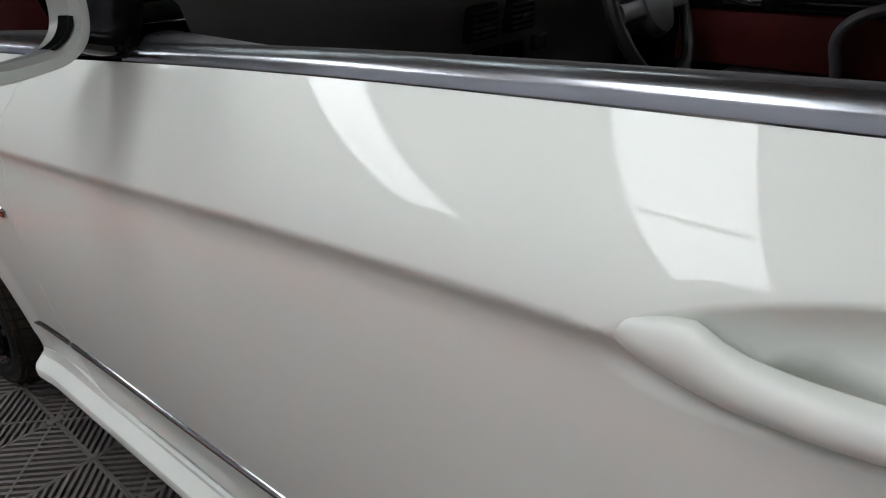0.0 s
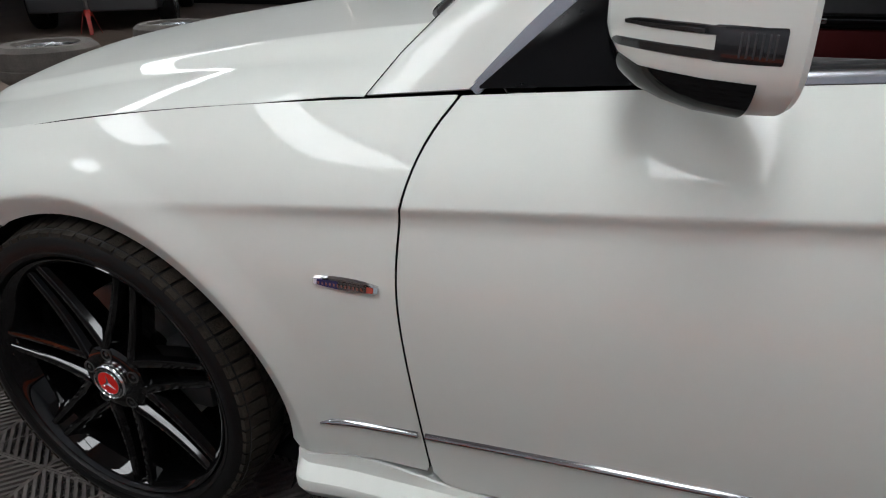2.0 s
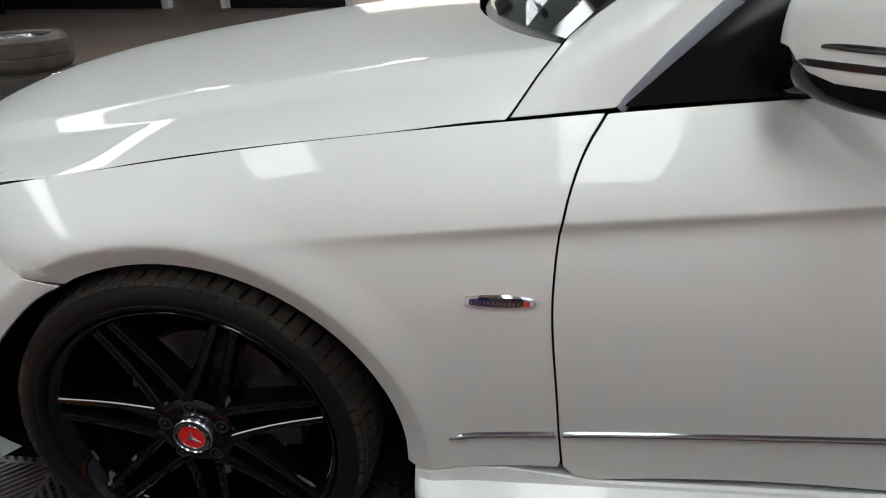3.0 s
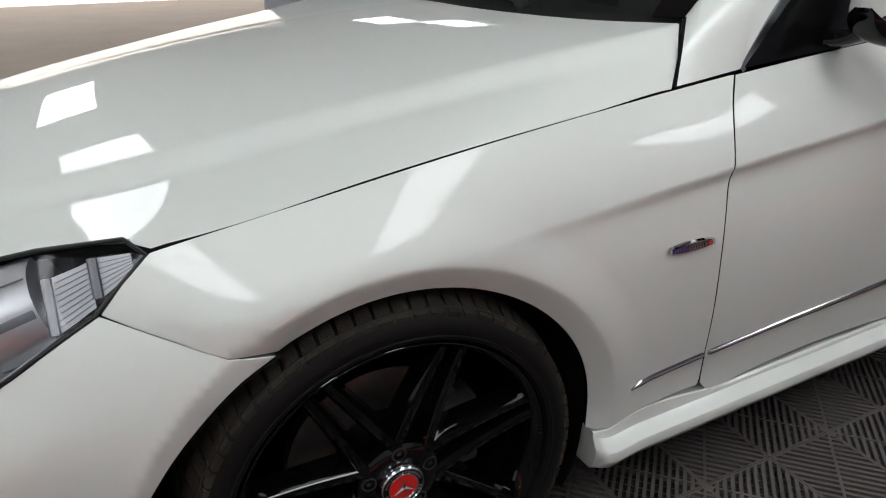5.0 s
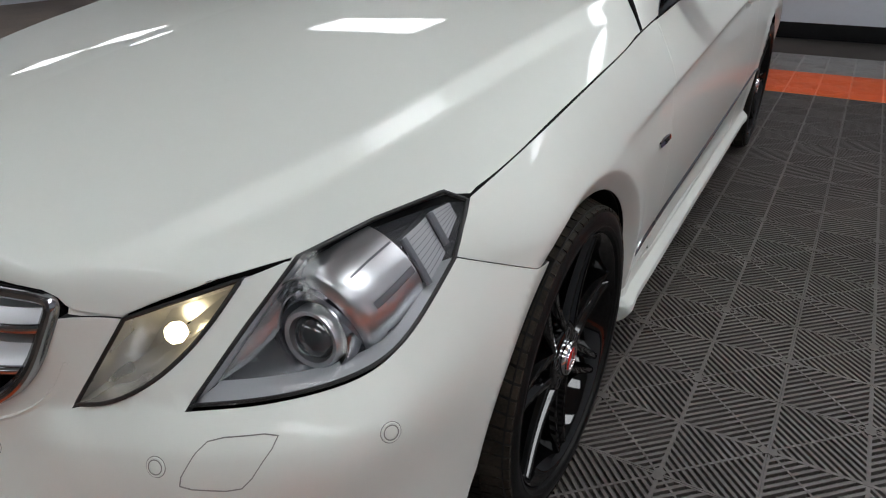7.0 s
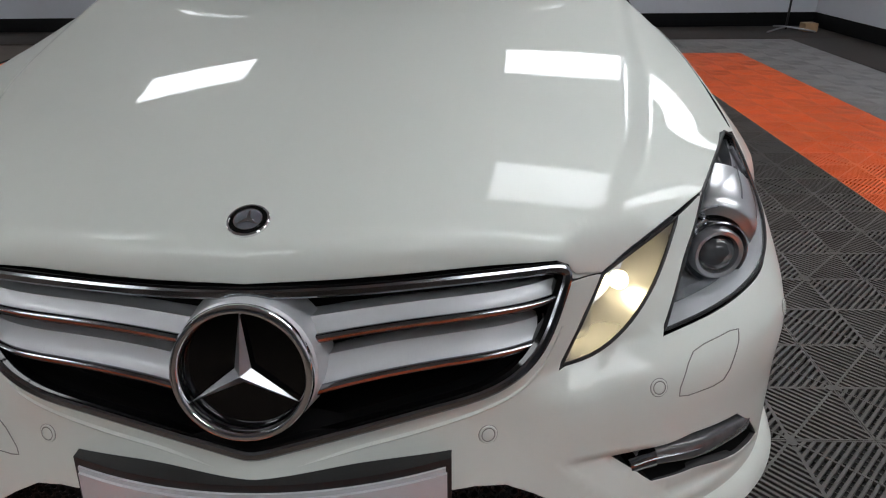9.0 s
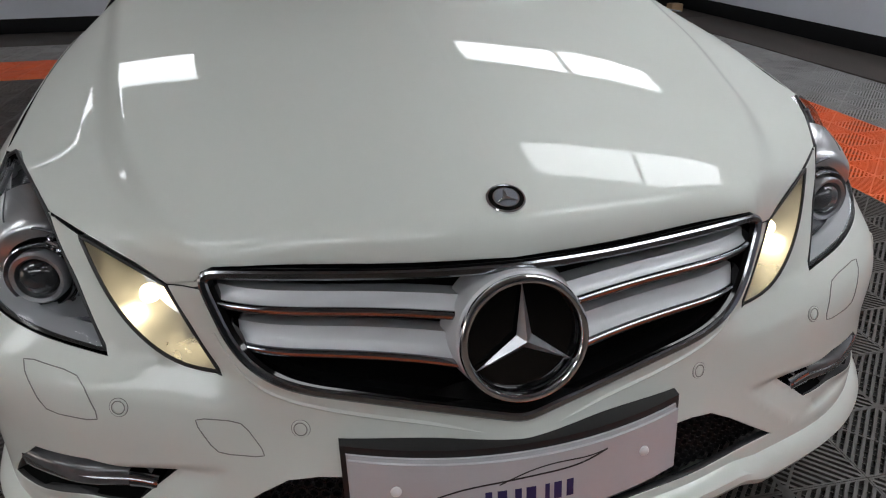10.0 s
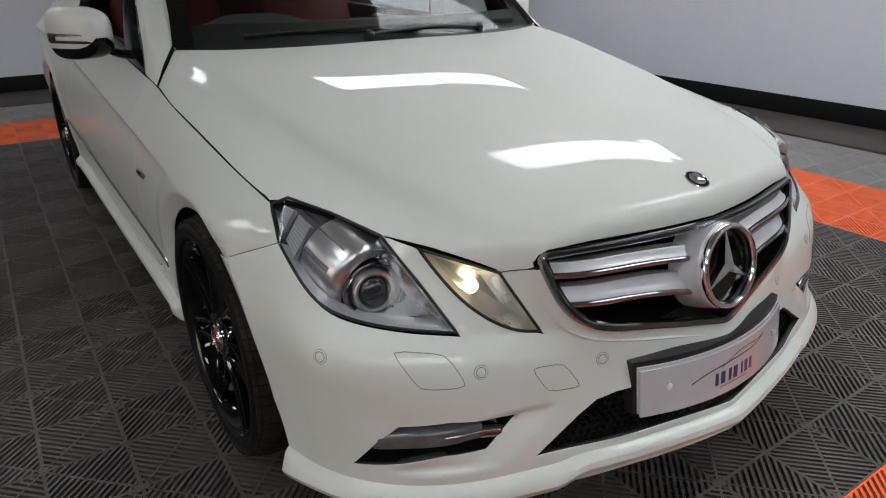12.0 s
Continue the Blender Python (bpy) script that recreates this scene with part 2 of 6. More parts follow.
# the bonnet, z over (x, y): crown, shoulder line and side edge along the car
CROWN = Spline([-0.78, -0.715, -0.64, -0.553, -0.404, -0.277, -0.055, 0.17, 0.40, 0.65], [0.734, 0.764, 0.792, 0.818, 0.852, 0.876, 0.911, 0.939, 0.959, 0.970])
SHOULDER_X = Spline([-0.78, -0.64, -0.505, -0.277, -0.055, 0.17, 0.40, 0.65], [0.415, 0.455, 0.520, 0.590, 0.634, 0.667, 0.700, 0.722])
SHOULDER_Z = Spline([-0.78, -0.64, -0.505, -0.277, -0.055, 0.17, 0.40, 0.65], [0.679, 0.7330, 0.7710, 0.815, 0.859, 0.897, 0.934, 0.964])
EDGE_X = Spline([-0.78, -0.70, -0.648, -0.553, -0.505, -0.404, -0.29, -0.15, -0.055, 0.17, 0.40, 0.557, 0.65], [0.435, 0.452, 0.490, 0.620, 0.670, 0.722, 0.775, 0.803, 0.815, 0.821, 0.817, 0.805, 0.79])
EDGE_Z = Spline([-0.78, -0.70, -0.648, -0.553, -0.505, -0.404, -0.29, -0.15, -0.055, 0.17, 0.40, 0.557, 0.65], [0.690, 0.690, 0.692, 0.708, 0.723, 0.749, 0.759, 0.776, 0.792, 0.828, 0.856, 0.870, 0.878])
NOSE_LINE = Spline([0.0, 0.11, 0.22, 0.34, 0.434, 0.489, 0.55, 0.62], [-0.770, -0.760, -0.740, -0.712, -0.687, -0.649, -0.603, -0.553])


LIP_X = [0.0, 0.2, 0.40, 0.420, 0.430, 0.438, 0.446, 0.460, 0.489, 0.55, 0.62]
LIP_H = [0.693, 0.693, 0.692, 0.690, 0.682, 0.664, 0.655, 0.651, 0.646, 0.675, 0.702]


def LIP_Z(x):
    return np.interp(x, LIP_X, LIP_H)


ROLL = 0.030


def bonnet_fall(x):
    return np.maximum(0, bonnet_top(x, NOSE_LINE(x)) - LIP_Z(x)) * roll_weight(x)


def roll_weight(x):
    return 1 - step(0.53, 0.61, x)


def bonnet_top(x, y):
    zc, xs, zs, xe, ze = CROWN(y), SHOULDER_X(y), SHOULDER_Z(y), EDGE_X(y), EDGE_Z(y)
    inner = zc - (zc - zs) * (x / xs) ** 2
    m, d, w = -2 * (zc - zs) / xs, np.maximum(xe - xs, 0.02), x - xs
    drop = 0.020 * step(-0.72, -0.45, y)
    wide = np.minimum(0.050, 0.6 * d)
    outer = zs + m * w + (ze + drop - zs - m * d) / d ** 2 * w ** 2 - drop * step(0, wide, w)
    z = np.where(x < xs, inner, outer)
    return z - 0.0018 * step(0, 0.3, x)


def bonnet_smooth(x, y):
    e = 0.006
    fold = 0.021 * np.abs(x) * np.exp(-np.abs(x) / 0.11)
    return fold + 0.4 * bonnet_top(np.abs(x), y) + 0.15 * (bonnet_top(np.abs(x + e), y) + bonnet_top(np.abs(x - e), y) + bonnet_top(np.abs(x), y + e) + bonnet_top(np.abs(x), y - e))


def bonnet(x, y):
    """The bonnet by x and the way along it: past the nose line the sheet rolls down."""
    x, y = np.asarray(x, float), np.asarray(y, float)
    ax = np.abs(x)
    line = NOSE_LINE(ax)
    fall = bonnet_fall(ax)
    turn = np.clip((ROLL - (y - line)) / ROLL, 0, math.pi / 2)
    rolled = line + ROLL - ROLL * np.sin(turn)
    yy = y + (np.where(turn > 0, rolled, y) - y) * roll_weight(ax)
    return np.stack([x, yy, bonnet_smooth(x, yy) - fall * (1 - np.cos(turn))], -1)


# the nose, a radius over the bearing (radians from straight ahead) and the height
NOSE = [(0.828, -0.522, 0.524), (0.318, -0.775, 0.456), (0.425, -0.705, 0.524),
        (0.523, -0.667, 0.560), (0.581, -0.613, 0.619), (0.590, -0.650, 0.547), (0.631, -0.578, 0.639), (0.67, -0.505, 0.723), (0.62, -0.553, 0.700),
        (0.489, -0.645, 0.650), (0.462, -0.673, 0.593), (0.674, -0.611, 0.564), (0.749, -0.556, 0.579), (0.800, -0.490, 0.604), (0.816, -0.420, 0.647),
        (0.818, -0.346, 0.688), (0.899, -0.176, 0.618), (0.434, -0.688, 0.688), (0.406, -0.718, 0.605), (0.356, -0.750, 0.541), (0.256, -0.778, 0.514),
        (0.13, -0.806, 0.493), (0.0, -0.838, 0.476), (0.86, -0.45, 0.45), (0.83, -0.545, 0.36), (0.60, -0.735, 0.34), (0.30, -0.825, 0.34), (0.0, -0.87, 0.34),
        (0.885, -0.36, 0.30), (0.84, -0.54, 0.20), (0.60, -0.75, 0.20), (0.30, -0.845, 0.20), (0.0, -0.89, 0.20), (0.798, -0.27, 0.748)]
NOSE_POLAR = [(math.atan2(x, -y), z, math.hypot(x, y)) for x, y, z in NOSE]
NOSE_SHEET = Sheet(NOSE_POLAR + [(-a, z, r) for a, z, r in NOSE_POLAR if a > 1e-6], 5e-4)


# the bumper's shoulder: its height over the bearing, and the width of the shelf above it
SHOULDER = ([0.42, 0.56, 0.70, 0.84, 1.0, 1.15], [0.468, 0.476, 0.496, 0.511, 0.538, 0.558])
SHELF = ([0.42, 0.56, 0.70, 0.84, 1.0, 1.15], [0.040, 0.042, 0.044, 0.048, 0.052, 0.052])


def facet_x(z):
    """Where the sunk facet between fog lamp and intake begins."""
    return np.interp(z, [0.29, 0.385], [0.545, 0.452])


def nose_relief(a, z):
    """Shoulder fold round the corners, and the sunk facet beside each fog lamp."""
    s = np.abs(a)
    q = z - np.interp(s, *SHOULDER)
    q = np.where(q > 0, np.sqrt(q * q + 0.012 ** 2) - 0.012, q)
    above = np.clip(1 - q / np.interp(s, *SHELF), 0, 1)
    below = 0.5 + 0.5 * np.cos(math.pi * np.clip(-q / 0.13, 0, 1))
    ridge = np.where(q > 0, above, below) * step(0.42, 0.58, s) * (1 - 0.75 * step(0.90, 1.05, s)) * (1 - step(1.05, 1.2, s))
    x = 0.93 * np.sin(s)
    t = (x - facet_x(z)) / 0.065
    sunk = np.clip(t, 0, 1) * (1 - step(1.7, 2.6, t)) * (1 - step(0.372, 0.394, z)) * step(0.280, 0.300, z)
    return 0.021 * ridge - 0.015 * sunk


def nose_r(a, z):
    return NOSE_SHEET(a, z) + nose_relief(a, z)


def nose(a, z):
    a, z = np.asarray(a, float), np.asarray(z, float)
    r = nose_r(a, z)
    cy, cz, ra = ARCH
    r = r + 0.012 * np.exp(-np.abs(a) / 0.11) * (1 - step(0.42, 0.48, z))
    d = np.hypot(-r * np.cos(a) - cy, z - cz) - ra
    x = np.abs(r * np.sin(a)) - 0.025 * lip_fall(d) * step(0.80, 1.0, np.abs(a))
    return np.stack([np.sign(a) * x, -r * np.cos(a), z], -1)


# ---------------------------------------------------------------- builders
def make(name, verts, faces, material, parent=None, label="", normals=None, smooth=True, seam=None):
    me = bpy.data.meshes.new(name)
    me.from_pydata([tuple(map(float, v)) for v in verts], [], [tuple(map(int, q)) for q in faces])
    me.polygons.foreach_set("use_smooth", [smooth] * len(me.polygons))
    me.materials.append(material)
    if seam is not None:
        me.materials.append(seam)
        quads = [k for k, q in enumerate(faces) if len(q) == 4]
        index = np.zeros(len(faces), int)
        index[quads[1::2]] = 1
        me.polygons.foreach_set("material_index", index)
    if normals is not None:
        me.normals_split_custom_set_from_vertices([tuple(map(float, v)) for v in normals])
    ob = new(name, me)
    if parent is not None:
        ob.parent = parent
    if label:
        tagged(ob, label)
    return ob


def part(name, bm, material, parent=None, label="", sharp=35):
    """A bmesh as one mesh object under a thing."""
    me = bpy.data.meshes.new(name)
    bmesh.ops.recalc_face_normals(bm, faces=bm.faces)
    bm.to_mesh(me)
    bm.free()
    me.materials.append(material)
    me.polygons.foreach_set("use_smooth", [True] * len(me.polygons))
    me.set_sharp_from_angle(angle=radians(sharp))
    ob = new(name, me)
    if parent is not None:
        ob.parent = parent
    if label:
        tagged(ob, label)
    return ob


def empty(name, label, category, group="", kind="", at=(0, 0, 0)):
    ob = new(name)
    ob.location = at
    return tagged(ob, label, category, group, kind)


def resample(points, gap, closed=False):
    p = np.array(points, float)
    if closed:
        p = np.vstack([p, p[:1]])
    out = []
    for a, b in zip(p[:-1], p[1:]):
        n = max(1, int(math.ceil(np.linalg.norm(b - a) / gap)))
        out.extend(a + (b - a) * k / n for k in range(n))
    if not closed:
        out.append(p[-1])
    return np.array(out)


def curve(points, n=24):
    """A smooth run through a few points."""
    p = np.array(points, float)
    s = np.r_[0, np.cumsum(np.linalg.norm(np.diff(p, axis=0), axis=1))]
    q = np.linspace(0, s[-1], n)
    return np.stack([Spline(s, p[:, k])(q) for k in range(p.shape[1])], 1)


def inside(poly, q):
    x, y = q[:, 0], q[:, 1]
    res = np.zeros(len(q), bool)
    a, b = poly, np.roll(poly, -1, axis=0)
    for (x0, y0), (x1, y1) in zip(a, b):
        if y0 == y1:
            continue
        hit = ((y0 > y) != (y1 > y)) & (x < (x1 - x0) * (y - y0) / (y1 - y0) + x0)
        res ^= hit
    return res


def area2(p):
    return 0.5 * float(np.sum(p[:, 0] * np.roll(p[:, 1], -1) - p[:, 1] * np.roll(p[:, 0], -1)))


def inset(p, d):
    """Moves a closed outline inwards by d."""
    sign = 1 if area2(p) > 0 else -1
    e = np.roll(p, -1, axis=0) - p
    n = np.stack([-e[:, 1], e[:, 0]], 1) * sign
    n /= np.linalg.norm(n, axis=1)[:, None] + 1e-12
    m = n + np.roll(n, 1, axis=0)
    m /= np.maximum((m ** 2).sum(1), 0.5)[:, None] / 2
    return p + m * d


def skin(fn, outer, holes=(), grid=0.018, gap=0.0024, depth=0.016, out=(1, 0, 0), mirror=False, lip=0.0022, hole_gap=None, turn=True, lines=()):
    """A trimmed panel of a surface with turned-in edges: vertices, faces, normals."""
    from mathutils.geometry import delaunay_2d_cdt
    loops = [inset(resample(outer, grid * 0.8, True), gap)]
    loops += [inset(resample(h, grid * 0.8, True), -(gap if hole_gap is None else hole_gap)) for h in holes]
    lo, hi = loops[0].min(0), loops[0].max(0)
    gx, gy = np.meshgrid(np.arange(lo[0], hi[0], grid), np.arange(lo[1], hi[1], grid))
    g = np.stack([gx.ravel(), gy.ravel()], 1)
    g = g[inside(loops[0], g)]
    for h in loops[1:]:
        g = g[~inside(h, g)]
    rim = np.vstack(loops)
    keep = np.ones(len(g), bool)
    for k in range(0, len(g), 4000):
        keep[k:k + 4000] = (((g[k:k + 4000, None] - rim[None]) ** 2).sum(2).min(1) > (0.5 * grid) ** 2)
    g = g[keep]
    pts, edges, base = [], [], 0
    for h in loops:
        n = len(h)
        edges += [(base + k, base + (k + 1) % n) for k in range(n)]
        base += n
    fixed = [rim]
    for line in lines:
        q = resample(line, grid * 0.7)
        q = q[inside(loops[0], q)]
        if len(q) < 2:
            continue
        q = q[((q[:, None] - rim[None]) ** 2).sum(2).min(1) > (0.3 * grid) ** 2]
        g = g[((g[:, None] - q[None]) ** 2).sum(2).min(1) > (0.35 * grid) ** 2]
        edges += [(base + k, base + k + 1) for k in range(len(q) - 1) if np.linalg.norm(q[k + 1] - q[k]) < grid * 1.5]
        base += len(q)
        fixed.append(q)
    allp = np.vstack([*fixed, g])
    vs, es, fs, ov, oe, of = delaunay_2d_cdt([Vector(p) for p in allp], edges, [], 0, 1e-7, True)
    q = np.array([(v.x, v.y) for v in vs])
    tri = np.array([f for f in fs if len(f) == 3])
    mid = q[tri].mean(1)
    ok = inside(loops[0], mid)
    for h in loops[1:]:
        ok &= ~inside(h, mid)
    tri = tri[ok]
    used = np.unique(tri)
    remap = -np.ones(len(q), int)
    remap[used] = np.arange(len(used))
    q, tri = q[used], remap[tri]
    p = fn(q[:, 0], q[:, 1])
    e = 5e-4
    du = fn(q[:, 0] + e, q[:, 1]) - fn(q[:, 0] - e, q[:, 1])
    dv = fn(q[:, 0], q[:, 1] + e) - fn(q[:, 0], q[:, 1] - e)
    nrm = np.cross(du, dv)
    nrm /= np.linalg.norm(nrm, axis=1)[:, None] + 1e-12
    if (nrm @ np.array(out)).mean() < 0:
        nrm = -nrm
    c = np.cross(p[tri[:, 1]] - p[tri[:, 0]], p[tri[:, 2]] - p[tri[:, 0]])
    back = (c * nrm[tri].mean(1)).sum(1) < 0
    tri[back] = tri[back][:, ::-1]
    faces = [tuple(t) for t in tri]
    if turn:
        # border edges, each used once
        count = {}
        for t in tri:
            for k in range(3):
                a, b = int(t[k]), int(t[(k + 1) % 3])
                if (b, a) in count:
                    del count[(b, a)]
                else:
                    count[(a, b)] = 1
        nxt = {}
        acc = {}
        for a, b in count:
            d = p[b] - p[a]
            for v in (a, b):
                o = np.cross(d, nrm[v])
                acc[v] = acc.get(v, 0) + o / (np.linalg.norm(o) + 1e-12)
        extra_v, extra_n, first, second = [], [], {}, {}
        n0 = len(p)
        for v, o in acc.items():
            o = o / (np.linalg.norm(o) + 1e-12)
            first[v] = n0 + len(extra_v)
            extra_v.append(p[v] + o * lip * 0.6 - nrm[v] * lip * 0.8)
            extra_n.append(o * 0.8 + nrm[v] * 0.6)
            second[v] = n0 + len(extra_v)
            extra_v.append(p[v] + o * lip * 0.6 - nrm[v] * depth)
            extra_n.append(o)
        p, nrm = np.vstack([p, extra_v]), np.vstack([nrm, extra_n])
        for a, b in count:
            faces.append((b, a, first[a], first[b]))
            faces.append((first[b], first[a], second[a], second[b]))
    if mirror:
        p, nrm = p * (-1, 1, 1), nrm * (-1, 1, 1)
        faces = [f[::-1] for f in faces]
    return p, faces, nrm


def strip(rows, closed=False):
    """Faces between equal rows of points: vertices, faces."""
    rows = [np.array(r, float) for r in rows]
    n = len(rows[0])
    verts = np.vstack(rows)
    faces = []
    for i in range(len(rows) - 1):
        for k in range(n if closed else n - 1):
            a, b = i * n + k, i * n + (k + 1) % n
            faces.append((a, b, b + n, a + n))
    return verts, faces


def sweep(path, profile, up=(0, 0, 1), closed=False, cap=True, scale=None):
    """A closed profile (across, up) carried along a path: vertices, faces."""
    path, up = np.array(path, float), np.array(up, float)
    t = np.gradient(path, axis=0)
    if closed:
        t = np.roll(path, -1, axis=0) - np.roll(path, 1, axis=0)
    t /= np.linalg.norm(t, axis=1)[:, None] + 1e-12
    ups = np.broadcast_to(up, path.shape)
    side = np.cross(t, ups)
    side /= np.linalg.norm(side, axis=1)[:, None] + 1e-12
    upp = np.cross(side, t)
    prof = np.array(profile, float)
    rows = []
    for k in range(len(path)):
        s = 1.0 if scale is None else scale[k]
        rows.append(path[k] + s * (prof[:, :1] * side[k] + prof[:, 1:] * upp[k]))
    m = len(prof)
    verts = np.vstack(rows)
    faces = []
    for i in range(len(rows) if closed else len(rows) - 1):
        j = (i + 1) % len(rows)
        for k in range(m):
            faces.append((i * m + k, i * m + (k + 1) % m, j * m + (k + 1) % m, j * m + k))
    if cap and not closed:
        faces += [tuple(range(m))[::-1], tuple(range((len(rows) - 1) * m, len(rows) * m))]
    return verts, faces


def bm_of(geo):
    bm = bmesh.new()
    vs = [bm.verts.new(tuple(map(float, v))) for v in geo[0]]
    for f in geo[1]:
        try:
            bm.faces.new([vs[k] for k in f])
        except ValueError:
            pass
    return bm


def box(lo, hi, bevel=0.0, segments=2):
    bm = bmesh.new()
    bmesh.ops.create_cube(bm, size=1)
    lo, hi = np.array(lo, float), np.array(hi, float)
    for v in bm.verts:
        v.co = Vector(lo + (np.array(v.co) + 0.5) * (hi - lo))
    if bevel:
        bmesh.ops.bevel(bm, geom=list(bm.edges), offset=bevel, segments=segments, profile=0.6, affect="EDGES", clamp_overlap=True)
    return bm


def ring(n, r, x=0.0, a0=0.0):
    """Points round the x axis."""
    a = a0 + np.linspace(0, 2 * math.pi, n, endpoint=False)
    return np.stack([np.full(n, x), r * np.cos(a), r * np.sin(a)], 1)


def lathe(profile, n=72):
    """Profile (x, radius) turned round the x axis: vertices, faces."""
    return strip([ring(n, r, x) for x, r in profile], closed=True)


def oval(n, w, h, p=2.0):
    a = np.linspace(0, 2 * math.pi, n, endpoint=False)
    c, s = np.cos(a), np.sin(a)
    return np.stack([w * np.sign(c) * np.abs(c) ** (2 / p), h * np.sign(s) * np.abs(s) ** (2 / p)], 1)


# ---------------------------------------------------------------- the room
GRID = Matrix.Translation((1.0686, -0.2803, 0)) @ Matrix.Rotation(-0.0125, 4, "Z")
floor = tagged(part("floor", box((-16, -14, -0.30), (5.2, 7.2, -0.016)), CONCRETE), "stained brown workshop concrete under the plastic tiles", "floor", kind="structure")


def tile_mesh(name, material):
    """One 0.4 m ribbed tile: four squares of slanted ribs, cross ribs, edge bars and round lugs."""
    verts, faces = [], []

    def slab(poly, top, low):
        base = len(verts)
        n = len(poly)
        verts.extend((x, y, top) for x, y in poly)
        verts.extend((x, y, low) for x, y in poly)
        faces.append(tuple(range(base, base + n)))
        for k in range(n):
            m = (k + 1) % n
            faces.append((base + k, base + n + k, base + n + m, base + m))

    def clip(poly, nx, ny, c):
        out = []
        for (x0, y0), (x1, y1) in zip(poly, poly[1:] + poly[:1]):
            d0, d1 = x0 * nx + y0 * ny - c, x1 * nx + y1 * ny - c
            if d0 <= 0:
                out.append((x0, y0))
            if (d0 < 0 < d1) or (d1 < 0 < d0):
                s = d0 / (d0 - d1)
                out.append((x0 + s * (x1 - x0), y0 + s * (y1 - y0)))
        return out

    edge, half = 0.0045, math.sqrt(0.5)
    for cx in (-0.1, 0.1):
        for cy in (-0.1, 0.1):
            sign = -1 if cx * cy > 0 else 1
            square = [(cx - 0.1 + edge, cy - 0.1 + edge), (cx + 0.1 - edge, cy - 0.1 + edge), (cx + 0.1 - edge, cy + 0.1 - edge), (cx - 0.1 + edge, cy + 0.1 - edge)]
            # across the ribs, and along them
            ax, ay = half, half * sign
            c0 = cx * ax + cy * ay
            for k in range(-8, 9):
                lo, hi = c0 + k * 0.0166 - 0.0039, c0 + k * 0.0166 + 0.0039
                poly = clip(clip(square, ax, ay, hi), -ax, -ay, -lo)
                if len(poly) > 2:
                    slab(poly, 0.0, -0.011)
            bx, by = -ay, ax
            d0 = cx * bx + cy * by
            poly = clip(clip(square, bx, by, d0 + 0.003), -bx, -by, -(d0 - 0.003))
            slab(poly, 0.0006, -0.011)
            # low bridges between the ribs
            for k in range(-6, 7):
                if k:
                    poly = clip(clip(square, bx, by, d0 + k * 0.0215 + 0.0012), -bx, -by, -(d0 + k * 0.0215 - 0.0012))
                    if len(poly) > 2:
                        slab(poly, -0.0085, -0.011)
    for k in (-0.2, 0.0, 0.2):
        w = edge if k == 0 else 0.0024
        s = 0 if k == 0 else -math.copysign(0.0024 + 0.0006, k)
        slab([(k + s - w, -0.1994), (k + s + w, -0.1994), (k + s + w, 0.1994), (k + s - w, 0.1994)], 0.0, -0.011)
        slab([(-0.1994, k + s - w), (0.1994, k + s - w), (0.1994, k + s + w), (-0.1994, k + s + w)], 0.0004, -0.011)
    for x, y in ((-0.192, 0), (0.192, 0), (0, -0.192), (0, 0.192)):
        slab([(x + 0.0125 * math.cos(a), y + 0.0125 * math.sin(a)) for a in np.linspace(0, 2 * math.pi, 10, endpoint=False)], 0.0012, -0.011)
    me = bpy.data.meshes.new(name)
    me.from_pydata(verts, [], faces)
    me.materials.append(material)
    return me


def lay_tiles():
    dark, orange, grey = tile_mesh("tile_dark", TILE_DARK), tile_mesh("tile_orange", TILE_ORANGE), tile_mesh("tile_grey", TILE_GREY)
    for a in range(-13, 7):
        for b in range(-4, 17):
            i, j = 2 * a + 1, 2 * b
            main = i < 5 and -4 <= j < 22
            ringed = i < 9 and -8 <= j < 26
            outer = i < 13 and -8 <= j < 30
            if not outer or (j < -6 and i < 5) or (not ringed and not (i >= 9 or j >= 26)):
                continue
            me = dark if main else orange if ringed else grey
            t = new("floor_tile", me)
            t.parent = floor
            t.matrix_basis = GRID @ Matrix.Translation((0.2 * (i + 1), 0.2 * (j + 1), 0))


# dark matting between the tiles and the walls
def mat_strip(name, lo, hi):
    return tagged(part(name, box((lo[0], lo[1], -0.016), (hi[0], hi[1], -0.003), 0.002), EDGE_MAT), "dark charcoal floor along the wall", "floor", kind="structure")


mat_strip("floor_edge_rear", (-16, 5.75), (4.6, 6.7))
mat_strip("floor_edge_right", (3.76, -8), (4.6, 5.745))
# sheet added over the concrete; its colour paints the shade between the ribs
tagged(part("rib_gap_shade_sheet", box((-3.98, -1.49, -0.015), (3.755, 5.745, -0.0125)), RIB_GAP_SHADE), "near-black sheet added under the tiles for the shade between ribs", "floor", kind="structure")

def wall(name, lo, hi, label="pale grey painted workshop wall", material=None):
    return tagged(part(name, box(lo, hi), material or WALL), label, "wall", kind="structure")


wall("wall_rear", (-16, 6.66, -0.02), (4.75, 6.86, CEILING))
wall("wall_right", (4.45, -14, -0.02), (4.75, 6.655, CEILING))
wall("wall_front", (-16, -14.2, -0.02), (4.75, -14.003, CEILING))
wall("wall_left_a", (-9.7, -14, -0.02), (-9.5, -5.30, CEILING))
wall("wall_left_b", (-9.7, -4.30, -0.02), (-9.5, -2.2, CEILING))
wall("wall_left_c", (-9.7, 2.15, -0.02), (-9.5, 6.655, CEILING))
wall("wall_left_over_door", (-9.7, -5.297, 2.05), (-9.5, -4.303, CEILING))
wall("wall_left_over_opening", (-9.7, -2.197, 2.75), (-9.5, 2.147, CEILING))
